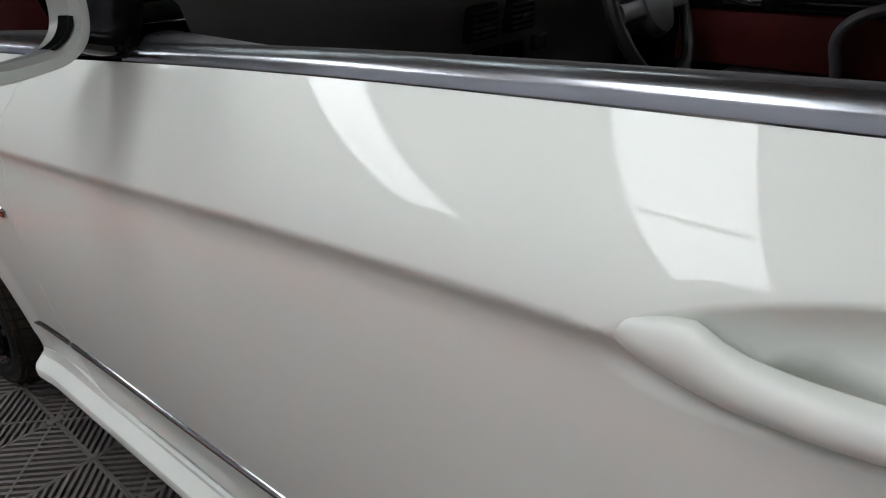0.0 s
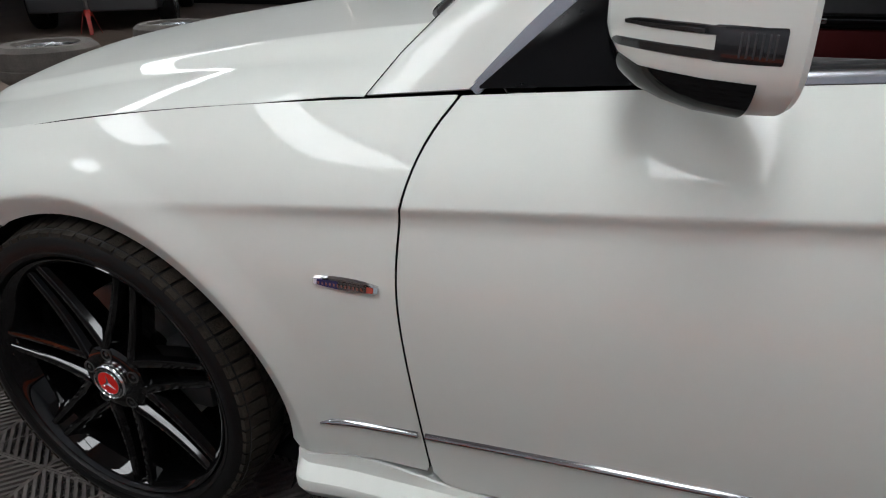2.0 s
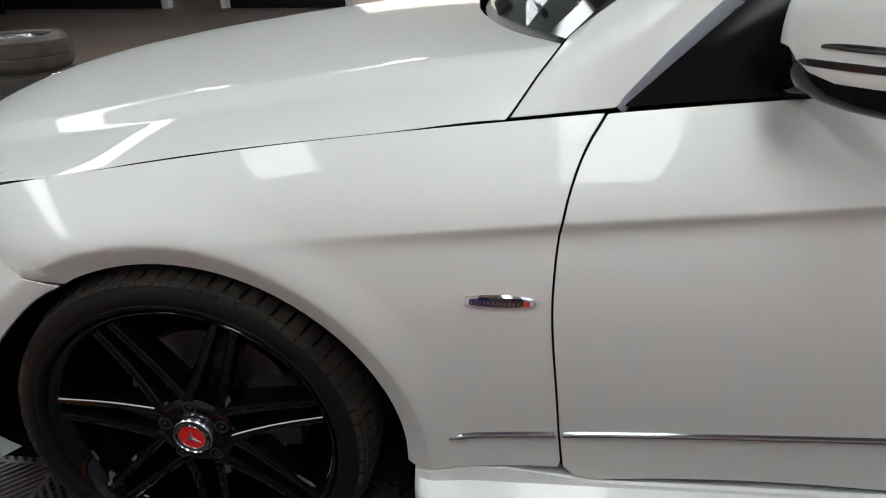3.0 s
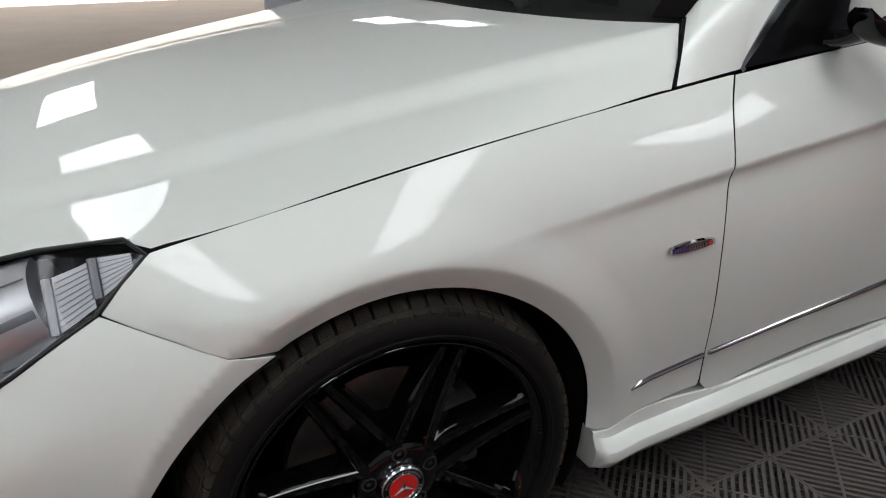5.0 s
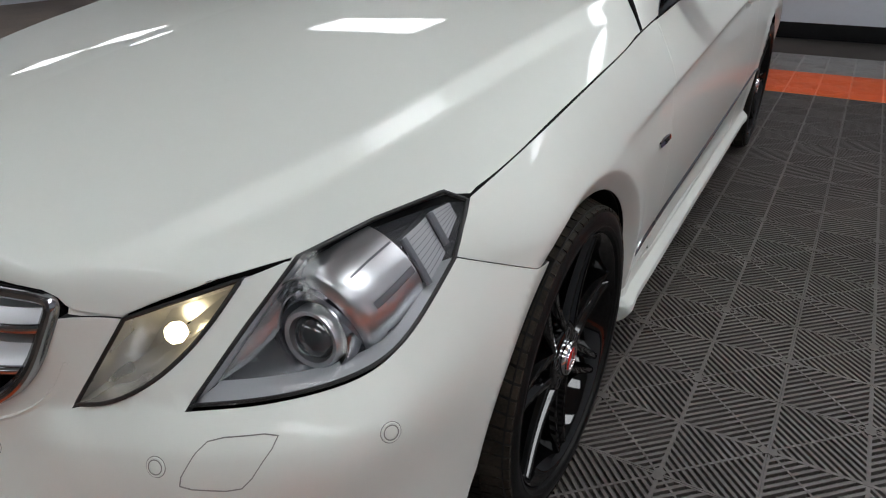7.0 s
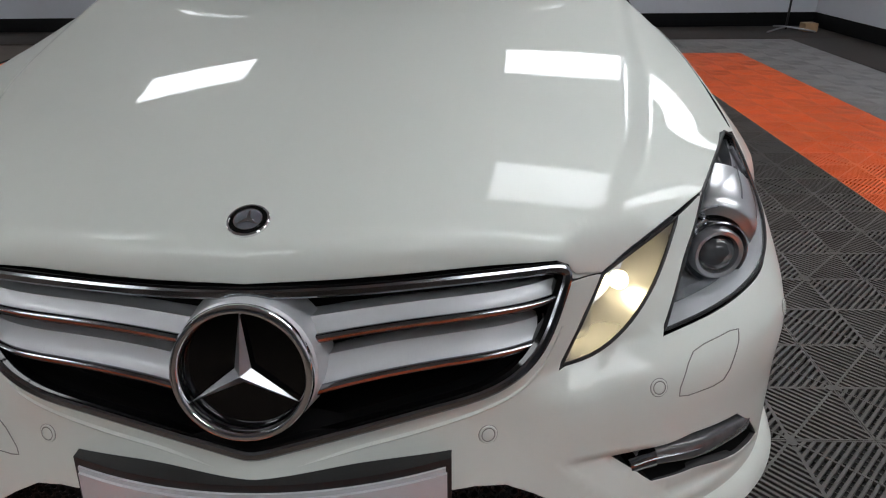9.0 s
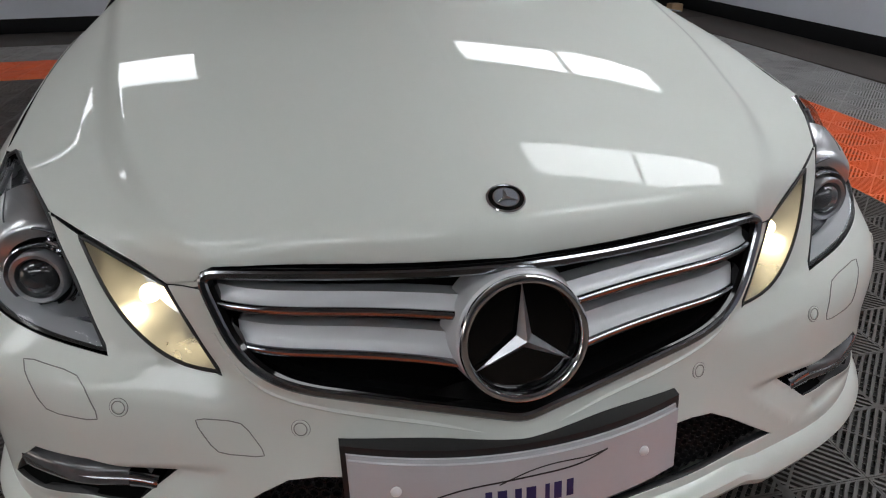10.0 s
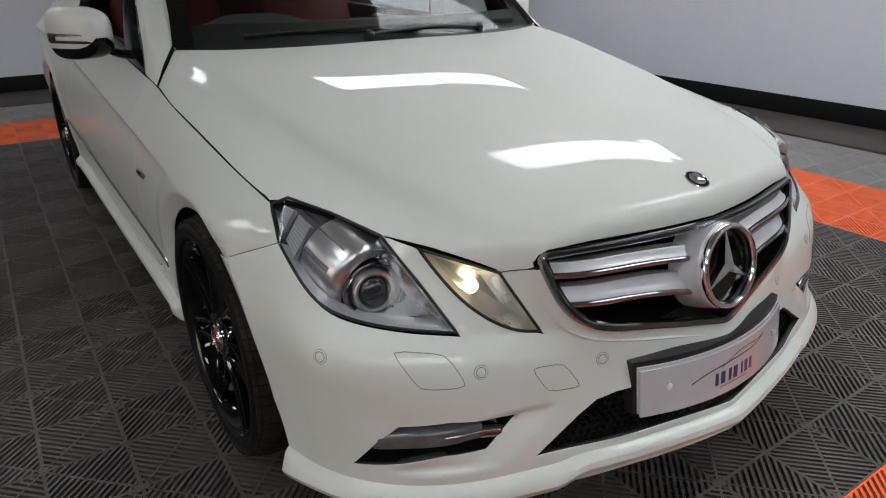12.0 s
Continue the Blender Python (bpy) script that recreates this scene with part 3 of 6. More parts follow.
wall("wall_passage", (-13.0, -7, -0.02), (-12.8, -3.0, CEILING), "dim passage wall seen through a doorway")
for name, lo, hi in (("baseboard_rear", (-9.49, 6.645, -0.003), (4.53, 6.659, 0.15)), ("baseboard_right", (4.435, -13.9, -0.003), (4.449, 6.64, 0.15)),
                     ("baseboard_left", (-9.499, -4.2, -0.016), (-9.485, -2.25, 0.15)), ("baseboard_left_far", (-9.499, -13.9, -0.016), (-9.485, -5.40, 0.15))):
    tagged(part(name, box(lo, hi, 0.004), SKIRT), "black painted skirting band along the wall", "skirting", kind="structure")
ceiling = tagged(part("ceiling", box((-16, -14.2, CEILING + 0.002), (4.75, 6.86, CEILING + 0.2)), CEIL), "grey painted workshop ceiling", "ceiling", kind="structure")
for k, y in enumerate((-5.345, -4.345)):
    tagged(part("door_frame_post", box((-9.53, y, -0.016), (-9.44, y + 0.09, 2.09), 0.006), FRAME_WHITE), "white painted door frame post", "door frame", kind="structure")


def ceiling_panel(cx, cy, sx, sy):
    lamp = empty("ceiling_light", "flat lit LED panel in a thin white frame", "ceiling light", "ceiling light panels", at=(cx, cy, CEILING))
    frame_bm = bmesh.new()
    for lo, hi in (((-sx / 2 - 0.012, -sy / 2 - 0.012), (sx / 2 + 0.012, -sy / 2)), ((-sx / 2 - 0.012, sy / 2), (sx / 2 + 0.012, sy / 2 + 0.012)),
                   ((-sx / 2 - 0.012, -sy / 2), (-sx / 2, sy / 2)), ((sx / 2, -sy / 2), (sx / 2 + 0.012, sy / 2))):
        b = box((*lo, -0.022), (*hi, 0.0))
        me = bpy.data.meshes.new("t")
        b.to_mesh(me)
        b.free()
        frame_bm.from_mesh(me)
        bpy.data.meshes.remove(me)
    part("frame", frame_bm, FRAME_WHITE, lamp)
    part("diffuser", box((-sx / 2 + 0.001, -sy / 2 + 0.001, -0.016), (sx / 2 - 0.001, sy / 2 - 0.001, -0.004)), LAMP_GLOW_DIM if -3 < cx < -2 and abs(cy) < 2 else LAMP_GLOW, lamp, "glowing white diffuser")
    for k in (-1, 1):
        part("crossbar", box((k * sx / 6 - 0.003, -sy / 2, -0.022), (k * sx / 6 + 0.003, sy / 2, -0.015)), FRAME_WHITE, lamp)
    return lamp


for p in PANELS:
    ceiling_panel(*p)


# ---------------------------------------------------------------- the car
car = empty("car", "pearl white two-door car with black wheels, standing on the tiles", "car")


def both(name, geo_of, material, label=""):
    """A panel on the near side and its twin on the far side."""
    made = []
    for m in (False, True):
        v, f, n = geo_of(m)
        made.append(make(name, v, f, material, car, label, n, seam=VOID))
    return made


def arc(c, a0, a1, n=26):
    cy, cz, r = c
    a = np.radians(np.linspace(a0, a1, n))
    return [(cy + r * math.cos(k), cz + r * math.sin(k)) for k in a]


TOP_LINE = [(y, float(TOP_Z(y))) for y in np.linspace(-0.277, 0.69, 40)]
SHUT = [tuple(p) for p in curve([(0.690, 0.881), (0.668, 0.851), (0.648, 0.810), (0.631, 0.744), (0.625, 0.680), (0.624, 0.62), (0.629, 0.548), (0.640, 0.45), (0.649, 0.366), (0.657, 0.300)], 36)]
SEAM = [(-0.150, 0.610), (-0.215, 0.626), (-0.346, 0.688)]
SILL_LINE = [tuple(p) for p in curve([(0.410, 0.258), (0.50, 0.272), (0.60, 0.282), (0.655, 0.283)], 10)]
arch_front = [p for p in arc(ARCH, -2, 116.8, 40)]
wing_outline = TOP_LINE + SHUT[1:] + SILL_LINE[::-1] + arch_front[:-1] + [(y - 0.0008, z - 0.0018) for y, z in SEAM] + [(-0.315, 0.72)]
CREASE_LINES = [[(y, float(CREASE(y)) + d) for y in np.linspace(0.0, 3.6, 150)] for d in (-0.034, -0.018, -0.007, 0.0, 0.006, 0.016)]
ARCH_LINES = [arc((ARCH[0], ARCH[1], ARCH[2] + d), 4, 115, 60) for d in (0.050, 0.044, 0.041, 0.036, 0.022)]
both("wing", lambda m: skin(flank, wing_outline, grid=0.016, gap=0.0024, mirror=m, lines=CREASE_LINES + ARCH_LINES), PAINT)

door_outline = ([(y, float(TOP_Z(y))) for y in np.linspace(0.69, 2.02, 50)] + [tuple(p) for p in curve([(2.02, 0.965), (2.035, 0.85), (2.03, 0.65), (2.0, 0.45), (1.985, 0.32)], 24)]
                + [tuple(p) for p in curve([(1.97, 0.285), (1.9, 0.275), (1.3, 0.272), (0.76, 0.262), (0.70, 0.258), (0.675, 0.265), (0.66, 0.285)], 40)] + SHUT[::-1][1:-1])
DISH_LINES = [[(DISH[0] + DISH[2] * k * math.cos(a), DISH[1] + 0.19 * DISH[2] * k * math.cos(a) + DISH[3] * k * math.sin(a)) for a in np.linspace(0.05, 2 * math.pi, 90)] for k in (1.03, 0.98, 0.90, 0.78, 0.62, 0.45)]
DOOR_CREASE = [[q for q in line if q[0] < DISH[0] - 1.08 * DISH[2]] for line in CREASE_LINES]
both("door", lambda m: skin(flank, door_outline, grid=0.016, gap=0.0036, mirror=m, lines=DOOR_CREASE + DISH_LINES), PAINT)

quarter_outline = ([(y, float(TOP_Z(y))) for y in np.linspace(2.02, 3.62, 50)] + [(3.66, 0.8), (3.62, 0.45), (3.45, 0.26), (3.16, 0.26)]
                   + arc(REAR_ARCH, -4, 182, 44) + [(2.36, 0.28), (1.98, 0.285)] + [tuple(p) for p in curve([(1.985, 0.32), (2.0, 0.45), (2.03, 0.65), (2.035, 0.85), (2.02, 0.965)], 24)][:-1])
both("rear_quarter", lambda m: skin(flank, quarter_outline, grid=0.03, mirror=m, lines=CREASE_LINES[1:5]), PAINT)

# bonnet outline, front edge first
FRONT_EDGE = [tuple(p) for p in curve([(0.0, -0.766), (0.11, -0.757), (0.22, -0.737), (0.34, -0.709), (0.432, -0.684)], 16)]
FRONT_RUN = [(x, float(NOSE_LINE(x)) + ROLL - 1.5 * ROLL) for x, _ in FRONT_EDGE] + [(0.445, -0.695), (0.460, -0.684), (0.489, -0.664), (0.52, -0.638), (0.55, -0.614), (0.62, -0.551), (0.67, -0.503), (0.722, -0.402), (0.772, -0.298), (0.800, -0.274)]
SIDE_EDGE = [(float(TOP_X(y)) - 0.0037 + 0.0027 * float(step(0.22, 0.46, y)), y) for y in np.linspace(-0.255, 0.548, 40)]
REAR_EDGE = [tuple(p) for p in curve([(0.7150, 0.6340), (0.60, 0.5750), (0.40, 0.512), (0.20, 0.478), (0.0, 0.468)], 20)]
half_outline = FRONT_RUN[1:] + SIDE_EDGE + [(0.7682, 0.5898)] + REAR_EDGE[:-1]
bonnet_outline = [FRONT_RUN[0]] + half_outline + [REAR_EDGE[-1]] + [(-x, y) for x, y in half_outline[::-1]]
FOLD_LINES = [[(s * (float(SHOULDER_X(y)) + d), y) for y in np.linspace(-0.70, 0.60, 90)] for s in (1, -1) for d in (-0.004, 0.004, 0.013, 0.025, 0.037, 0.046, 0.056)]
CENTRE_LINES = [[(d, y) for y in np.linspace(-0.72, 0.45, 80)] for d in (-0.009, -0.002, 0.002, 0.009)]
ROLL_LINES = [[(x, float(NOSE_LINE(abs(x))) + ROLL * k) for x in np.linspace(-0.425, 0.425, 61)] for k in (1.15, 0.9, 0.6, 0.3, 0.0)]
v, f, n = skin(bonnet, bonnet_outline, lines=FOLD_LINES + ROLL_LINES + CENTRE_LINES, grid=0.014, gap=0.0019, out=(0, 0, 1))
make("bonnet", v, f, PAINT, car, "", n, seam=VOID)


# front bumper, in bearing and height
def bearing(points):
    return [(math.atan2(x, -y), z) for x, y, z in points]


GRILLE_EDGE = curve([(0.434, -0.688, 0.680), (0.420, -0.703, 0.645), (0.404, -0.720, 0.600), (0.380, -0.738, 0.563), (0.345, -0.754, 0.537), (0.256, -0.778, 0.514), (0.13, -0.806, 0.493), (0.0, -0.838, 0.476)], 40)
DRL_FRONT = [(0.489, -0.646, 0.648), (0.458, -0.677, 0.585), (0.425, -0.706, 0.522)]
DRL_LOW = curve([(0.425, -0.706, 0.522), (0.47, -0.695, 0.533), (0.523, -0.667, 0.560), (0.581, -0.613, 0.622), (0.62, -0.553, 0.700)], 20)
LAMP_INNER = curve([(0.67, -0.505, 0.723), (0.631, -0.578, 0.639), (0.589, -0.651, 0.546)], 14)
LAMP_LOW = curve([(0.589, -0.651, 0.546), (0.674, -0.611, 0.562), (0.749, -0.556, 0.579), (0.800, -0.490, 0.604), (0.817, -0.420, 0.647), (0.818, -0.346, 0.688)], 26)
ARCH_EDGE = curve([(0.900, -0.150, 0.610), (0.899, -0.1965, 0.586), (0.897, -0.247, 0.545), (0.893, -0.298, 0.492), (0.888, -0.343, 0.430), (0.882, -0.384, 0.366), (0.876, -0.417, 0.300), (0.875, -0.441, 0.240)], 26)
half = bearing([*[p for p in GRILLE_EDGE[::-1][1:] if p[2] < 0.656], (0.440, -0.685, 0.656), *DRL_FRONT, *DRL_LOW[1:], *LAMP_INNER, *LAMP_LOW[1:]]) + bearing([tuple(flank(np.array(y), np.array(z))) for y, z in SEAM[1:2]]) + bearing(ARCH_EDGE) + [(1.085, 0.215)]
half = [p for k, p in enumerate(half) if k == 0 or abs(p[0] - half[k - 1][0]) + abs(p[1] - half[k - 1][1]) > 1e-6]
bumper_outline = bearing([GRILLE_EDGE[-1]]) + half + [(0.0, 0.215)] + [(-a, z) for a, z in half[::-1]]
INTAKE = bearing([(0.0, -0.87, 0.287), (0.30, -0.83, 0.290), (0.49, -0.775, 0.290), (0.44, -0.783, 0.322), (0.39, -0.79, 0.355), (0.345, -0.795, 0.380), (0.30, -0.806, 0.389), (0.15, -0.84, 0.392)])
intake_outline = INTAKE + [(-a, z) for a, z in INTAKE[::-1] if a > 1e-6]
FOG = bearing([(0.806, -0.592, 0.297), (0.777, -0.632, 0.354), (0.743, -0.661, 0.392), (0.647, -0.709, 0.395), (0.518, -0.749, 0.376), (0.55, -0.747, 0.352), (0.589, -0.742, 0.320), (0.65, -0.717, 0.316), (0.726, -0.677, 0.313)])
RIDGE_LINES = [[(sg * s, float(np.interp(s, *SHOULDER)) + d) for s in np.linspace(0.46, 1.14, 70)] for sg in (1, -1) for d in (-0.012, -0.004, 0.003, 0.010)]
FACET_LINES = [[(sg * math.asin((float(facet_x(z)) + d) / 0.93), z) for z in np.linspace(0.302, 0.380, 12)] for sg in (1, -1) for d in (0.0, 0.011)]
v, f, n = skin(nose, bumper_outline, [intake_outline, FOG, [(-a, z) for a, z in FOG]], grid=0.012, out=(0, -1, 0.2), hole_gap=0.0, lines=RIDGE_LINES + FACET_LINES)
make("front_bumper", v, f, PAINT, car, "", n, seam=BLACK_PLASTIC)

# added near-black inner shell: stands in for the shade behind joints and openings
def shell(fn, u, w, inward, name):
    a, b = np.meshgrid(u, w, indexing="ij")
    p = fn(a.ravel(), b.ravel()).reshape(len(u), len(w), 3)
    q = p * (1, 1, 1)
    q[..., 0] -= np.sign(q[..., 0]) * inward[0]
    q[..., 1] += inward[1]
    q[..., 2] -= inward[2]
    return strip(list(q))


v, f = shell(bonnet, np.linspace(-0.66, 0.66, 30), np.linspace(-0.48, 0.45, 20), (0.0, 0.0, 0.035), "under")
make("inner_shade_shell", v, f, VOID, car, "added black sheet for the shade under the bonnet")
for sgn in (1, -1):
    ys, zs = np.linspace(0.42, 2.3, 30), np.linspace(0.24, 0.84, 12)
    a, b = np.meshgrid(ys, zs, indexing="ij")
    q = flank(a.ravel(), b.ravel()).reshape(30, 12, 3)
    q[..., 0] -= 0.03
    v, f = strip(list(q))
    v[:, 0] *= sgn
    make("inner_shade_shell", v, f, VOID, car)
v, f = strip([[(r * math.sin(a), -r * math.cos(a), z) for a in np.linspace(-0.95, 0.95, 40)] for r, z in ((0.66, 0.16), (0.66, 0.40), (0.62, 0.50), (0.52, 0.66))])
make("inner_shade_shell", v, f, VOID, car)
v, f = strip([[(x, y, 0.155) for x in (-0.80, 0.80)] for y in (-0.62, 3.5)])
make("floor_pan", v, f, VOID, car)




# ---------------------------------------------------------------- the front end
def solid(name, geo, material, parent, label="", sgn=1, sharp=35):
    v = np.array(geo[0], float) * (sgn, 1, 1)
    return part(name, bm_of((v, geo[1])), material, parent, label, sharp)


def on_nose(x, z, inset_by=0.0):
    """The nose's surface at x and z, set back by some metres."""
    x, z = np.broadcast_arrays(np.asarray(x, float), np.asarray(z, float))
    a = np.arcsin(np.clip(x / 0.85, -0.99, 0.99))
    for _ in range(12):
        a = np.arcsin(np.clip(x / (nose_r(a, z) - inset_by), -0.995, 0.995))
    r = nose_r(a, z) - inset_by
    return np.stack([r * np.sin(a), -r * np.cos(a), z], -1)


def frame_of(points, up=(0, 0, 1)):
    """Directions across, up and out of the nose at a point of it."""
    a, z = math.atan2(points[0], -points[1]), points[2]
    e = 2e-3
    p = nose(np.array([a, a + e, a]), np.array([z, z, z + e]))
    u, w = p[1] - p[0], p[2] - p[0]
    n = np.cross(u, w)
    n /= np.linalg.norm(n)
    if n[0] * math.sin(a) - n[1] * math.cos(a) < 0:
        n = -n
    u /= np.linalg.norm(u)
    return u, np.cross(n, u) * (1 if np.cross(n, u)[2] > 0 else -1), n


def disc_on(centre, axis, profile, n=32):
    """A turned profile (height, radius) standing on a surface along an axis."""
    v, f = lathe(profile, n)
    q = Vector((1, 0, 0)).rotation_difference(Vector(axis))
    return np.array([np.array(q @ Vector(p)) for p in v]) + centre, f


# lower lip, with lower blades at both corners
angles = np.linspace(-1.112, 1.112, 120)
rows = []
for dr, z in ((-0.004, 0.266), (0.010, 0.258), (0.022, 0.243), (0.026, 0.232), (0.020, 0.217), (0.004, 0.210), (-0.07, 0.206)):
    lift = 0.024 * (1 - step(0.44, 0.52, np.abs(angles))) - 0.012 * step(1.0, 1.13, np.abs(angles)) * (z < 0.25)
    zz = z + lift * (1.0 if z < 0.25 else 0.4)
    p = nose(angles, np.full_like(angles, 0.25))
    r = np.hypot(p[:, 0], p[:, 1]) + dr
    rows.append(np.stack([r * np.sin(angles), -r * np.cos(angles), zz], 1))
v, f = strip(rows)
part("front_lip", bm_of((v, f)), PAINT, car)

# painted flange under the bonnet's corner, between grille and front lamp
for sgn in (1, -1):
    run = on_nose(np.linspace(0.437, 0.492, 12), np.interp(np.linspace(0.437, 0.492, 12), [0.437, 0.446, 0.492], [0.660, 0.6555, 0.647]), 0.0025)
    solid("bumper_flange", strip([run, run + (0, 0.004, 0.010), run + (0, 0.016, 0.016)]), PAINT, car, "", sgn)

# lower intake: black mesh bars before a dark back
back = []
for z in (0.27, 0.33, 0.40):
    back.append(on_nose(np.linspace(-0.50, 0.50, 40), z, 0.075))
part("intake_back", bm_of(strip(back)), VOID, car)
bm = bmesh.new()
for row, z in enumerate(np.arange(0.288, 0.398, 0.0135)):
    for k in range(60):
        x = -0.50 + (k + 0.5 * (row % 2)) * 0.0172
        if abs(x) > 0.50 - max(0, z - 0.30) * 1.35:
            continue
        c = on_nose(x, z, 0.028)
        u, w, n = frame_of(c)
        hexa = [(0.0098 * math.cos(q), 0.0078 * math.sin(q)) for q in np.radians(np.arange(30, 390, 60))]
        outer_r = [bm.verts.new(tuple(c + u * a + w * b)) for a, b in hexa]
        inner_r = [bm.verts.new(tuple(c + u * a * 0.74 + w * b * 0.74)) for a, b in hexa]
        deep_r = [bm.verts.new(tuple(c + u * a * 0.74 + w * b * 0.74 - n * 0.012)) for a, b in hexa]
        for q in range(6):
            m = (q + 1) % 6
            bm.faces.new((outer_r[q], outer_r[m], inner_r[m], inner_r[q]))
            bm.faces.new((inner_r[q], inner_r[m], deep_r[m], deep_r[q]))
part("intake_mesh", bm, MESH_BLACK, car, "black honeycomb mesh in the lower intake")

# fog lamp recesses
for sgn in (1, -1):
    loop = np.array([nose(np.array([a]), np.array([z]))[0] for a, z in resample(FOG, 0.02, True)])
    mid = loop.mean(0)
    inner = loop + np.array((-0.030, 0.055, 0.0)) + (mid - loop) * 0.06
    v, f = strip([loop + (mid - loop) * 0.004 + (-0.001, 0.003, 0), inner], closed=True)
    f.append(tuple(range(len(loop), 2 * len(loop))))
    solid("fog_recess", (v, f), VOID, car, "", sgn)
    fog = new("fog_lamp")
    fog.parent = car
    path = np.array([on_nose(x, z, 0.021) for x, z in ((0.778, 0.344), (0.745, 0.354), (0.69, 0.3605), (0.63, 0.361), (0.575, 0.357), (0.548, 0.353))])
    path = curve(path, 20)
    prof = oval(18, 0.023, 0.0215, 3.4)
    solid("lamp_bar", sweep(path, prof, scale=np.interp(np.linspace(0, 1, 20), [0, 0.12, 0.5, 1], [0.35, 0.9, 1.0, 0.85])), mat("smoked lamp lens", (0.105, 0.105, 0.11), 0.22, 0.0, 0.2, 30, coat=0.5), fog, "smoked clear lamp bar", sgn)
    tip = np.array([on_nose(x, z, 0.017) for x, z in ((0.580, 0.357), (0.560, 0.354), (0.540, 0.349))])
    solid("chrome_end", sweep(curve(tip, 8), oval(14, 0.020, 0.0205, 3.4), scale=np.linspace(0.97, 0.86, 8)), DARK_CHROME, fog, "chrome end piece", sgn)
    solid("rib", sweep(path + (0.0, -0.020, 0.004), oval(8, 0.004, 0.002)), SATIN, fog, "", sgn)

# parking sensors and blanking covers
SEAM_GREY = mat("seam shadow gap", (0.22, 0.22, 0.21), 0.7, 0, 0.1, 30)
for x, z in ((0.828, 0.524), (0.577, 0.484), (0.318, 0.456)):
    c = on_nose(x, z)
    u, w, n = frame_of(c)
    for sgn in (1, -1):
        s = new("parking_sensor")
        s.parent = car
        solid("ring", disc_on(c, n, [(-0.004, 0.0135), (0.0012, 0.0135), (0.002, 0.0125), (0.002, 0.0102), (-0.001, 0.0095)]), PAINT, s, "", sgn)
        solid("button", disc_on(c, n, [(-0.001, 0.0092), (0.0010, 0.0088), (0.0016, 0.007), (0.0016, 0.0001)]), PAINT, s, "", sgn)
        solid("groove", disc_on(c, n, [(0.0004, 0.0146), (0.0006, 0.0136)]), SEAM_GREY, s, "", sgn)
        solid("inner_groove", disc_on(c, n, [(0.0021, 0.0106), (0.0022, 0.0090)]), SEAM_GREY, s, "", sgn)


def seam_ring(points, sgn, name):
    loop = np.array(points)
    loop = np.vstack([loop, loop[:1]])
    loop = resample(loop, 0.004)[:-1]
    p = np.array([on_nose(x, z, -0.0003) for x, z in loop])
    solid(name, sweep(p, [(-0.0007, -0.0005), (0.0007, -0.0005), (0.0007, 0.0005), (-0.0007, 0.0005)], up=(0.3, -1, 0.2), closed=True), SEAM_GREY, car, "thin joint round a blanking cover", sgn)


def rounded(points, k=0.25):
    out = []
    p = np.array(points, float)
    for a, b, c in zip(np.roll(p, 1, axis=0), p, np.roll(p, -1, axis=0)):
        out += [b + (a - b) * k, b + ((a + c) / 2 - b) * k * 0.42, b + (c - b) * k]
    return out


WASH = rounded([(0.724, 0.540), (0.632, 0.524), (0.606, 0.461), (0.692, 0.468)])
for sgn in (1, -1):
    seam_ring(WASH, sgn, "washer_cover_seam")
seam_ring(rounded([(0.474, 0.469), (0.402, 0.463), (0.370, 0.409), (0.444, 0.414)]), -1, "tow_cover_seam")

# fold in the bumper under the grille
fold = curve([(0.0, -0.80, 0.447), (0.13, -0.80, 0.463), (0.256, -0.78, 0.483), (0.345, -0.76, 0.505), (0.395, -0.74, 0.535), (0.425, -0.71, 0.590)], 40)
fold = np.array([on_nose(x, z, 0.002) for x, _, z in fold])
whole = np.vstack([fold[::-1], fold[1:] * (-1, 1, 1)])
part("bumper_fold", bm_of(sweep(whole, [(-0.006, 0.0), (0.0, 0.0045), (0.006, 0.0)], up=(0, -1, 0.1))), PAINT, car)

# ---------------------------------------------------------------- grille
grille = new("grille")
grille.parent = car
top_run = np.array([(x, y - 0.004, 0.684 + 0.003 * (1 - abs(x) / 0.43)) for x, y in FRONT_EDGE[:16]])
loop = np.vstack([top_run, GRILLE_EDGE[2:]])
loop = np.vstack([loop, (loop[::-1] * (-1, 1, 1))[1:-1]])
loop = resample(loop, 0.006, True)
for _ in range(14):
    loop = 0.5 * loop + 0.25 * (np.roll(loop, 1, axis=0) + np.roll(loop, -1, axis=0))
solid("chrome_surround", sweep(loop + (0, -0.004, 0), oval(10, 0.0075, 0.009, 3.0), up=(0, -1, 0.2), closed=True), DARK_CHROME, grille, "narrow chrome surround")
solid("black_surround", sweep(loop * (0.985, 1, 1) + (0, 0.006, 0), oval(8, 0.009, 0.016, 3.0), up=(0, -1, 0.2), closed=True), BLACK_GLOSS, grille)
rows = [on_nose(np.linspace(-w, w, 40), z, 0.085) for z, w in ((0.465, 0.30), (0.53, 0.36), (0.60, 0.40), (0.70, 0.44))]
solid("grille_back", strip(rows), VOID, grille)
sill_run = np.vstack([GRILLE_EDGE[4:], (GRILLE_EDGE[4:] * (-1, 1, 1))[::-1][1:]])
back_run = on_nose(sill_run[:, 0] * 0.93, sill_run[:, 2] + 0.020, 0.075)
solid("grille_sill", strip([sill_run * (0.985, 1, 1) + (0, 0.006, 0.008), 0.5 * (sill_run + back_run) + (0, 0, 0.004), back_run]), BLACK_GLOSS, grille, "gloss black sill inside the surround")
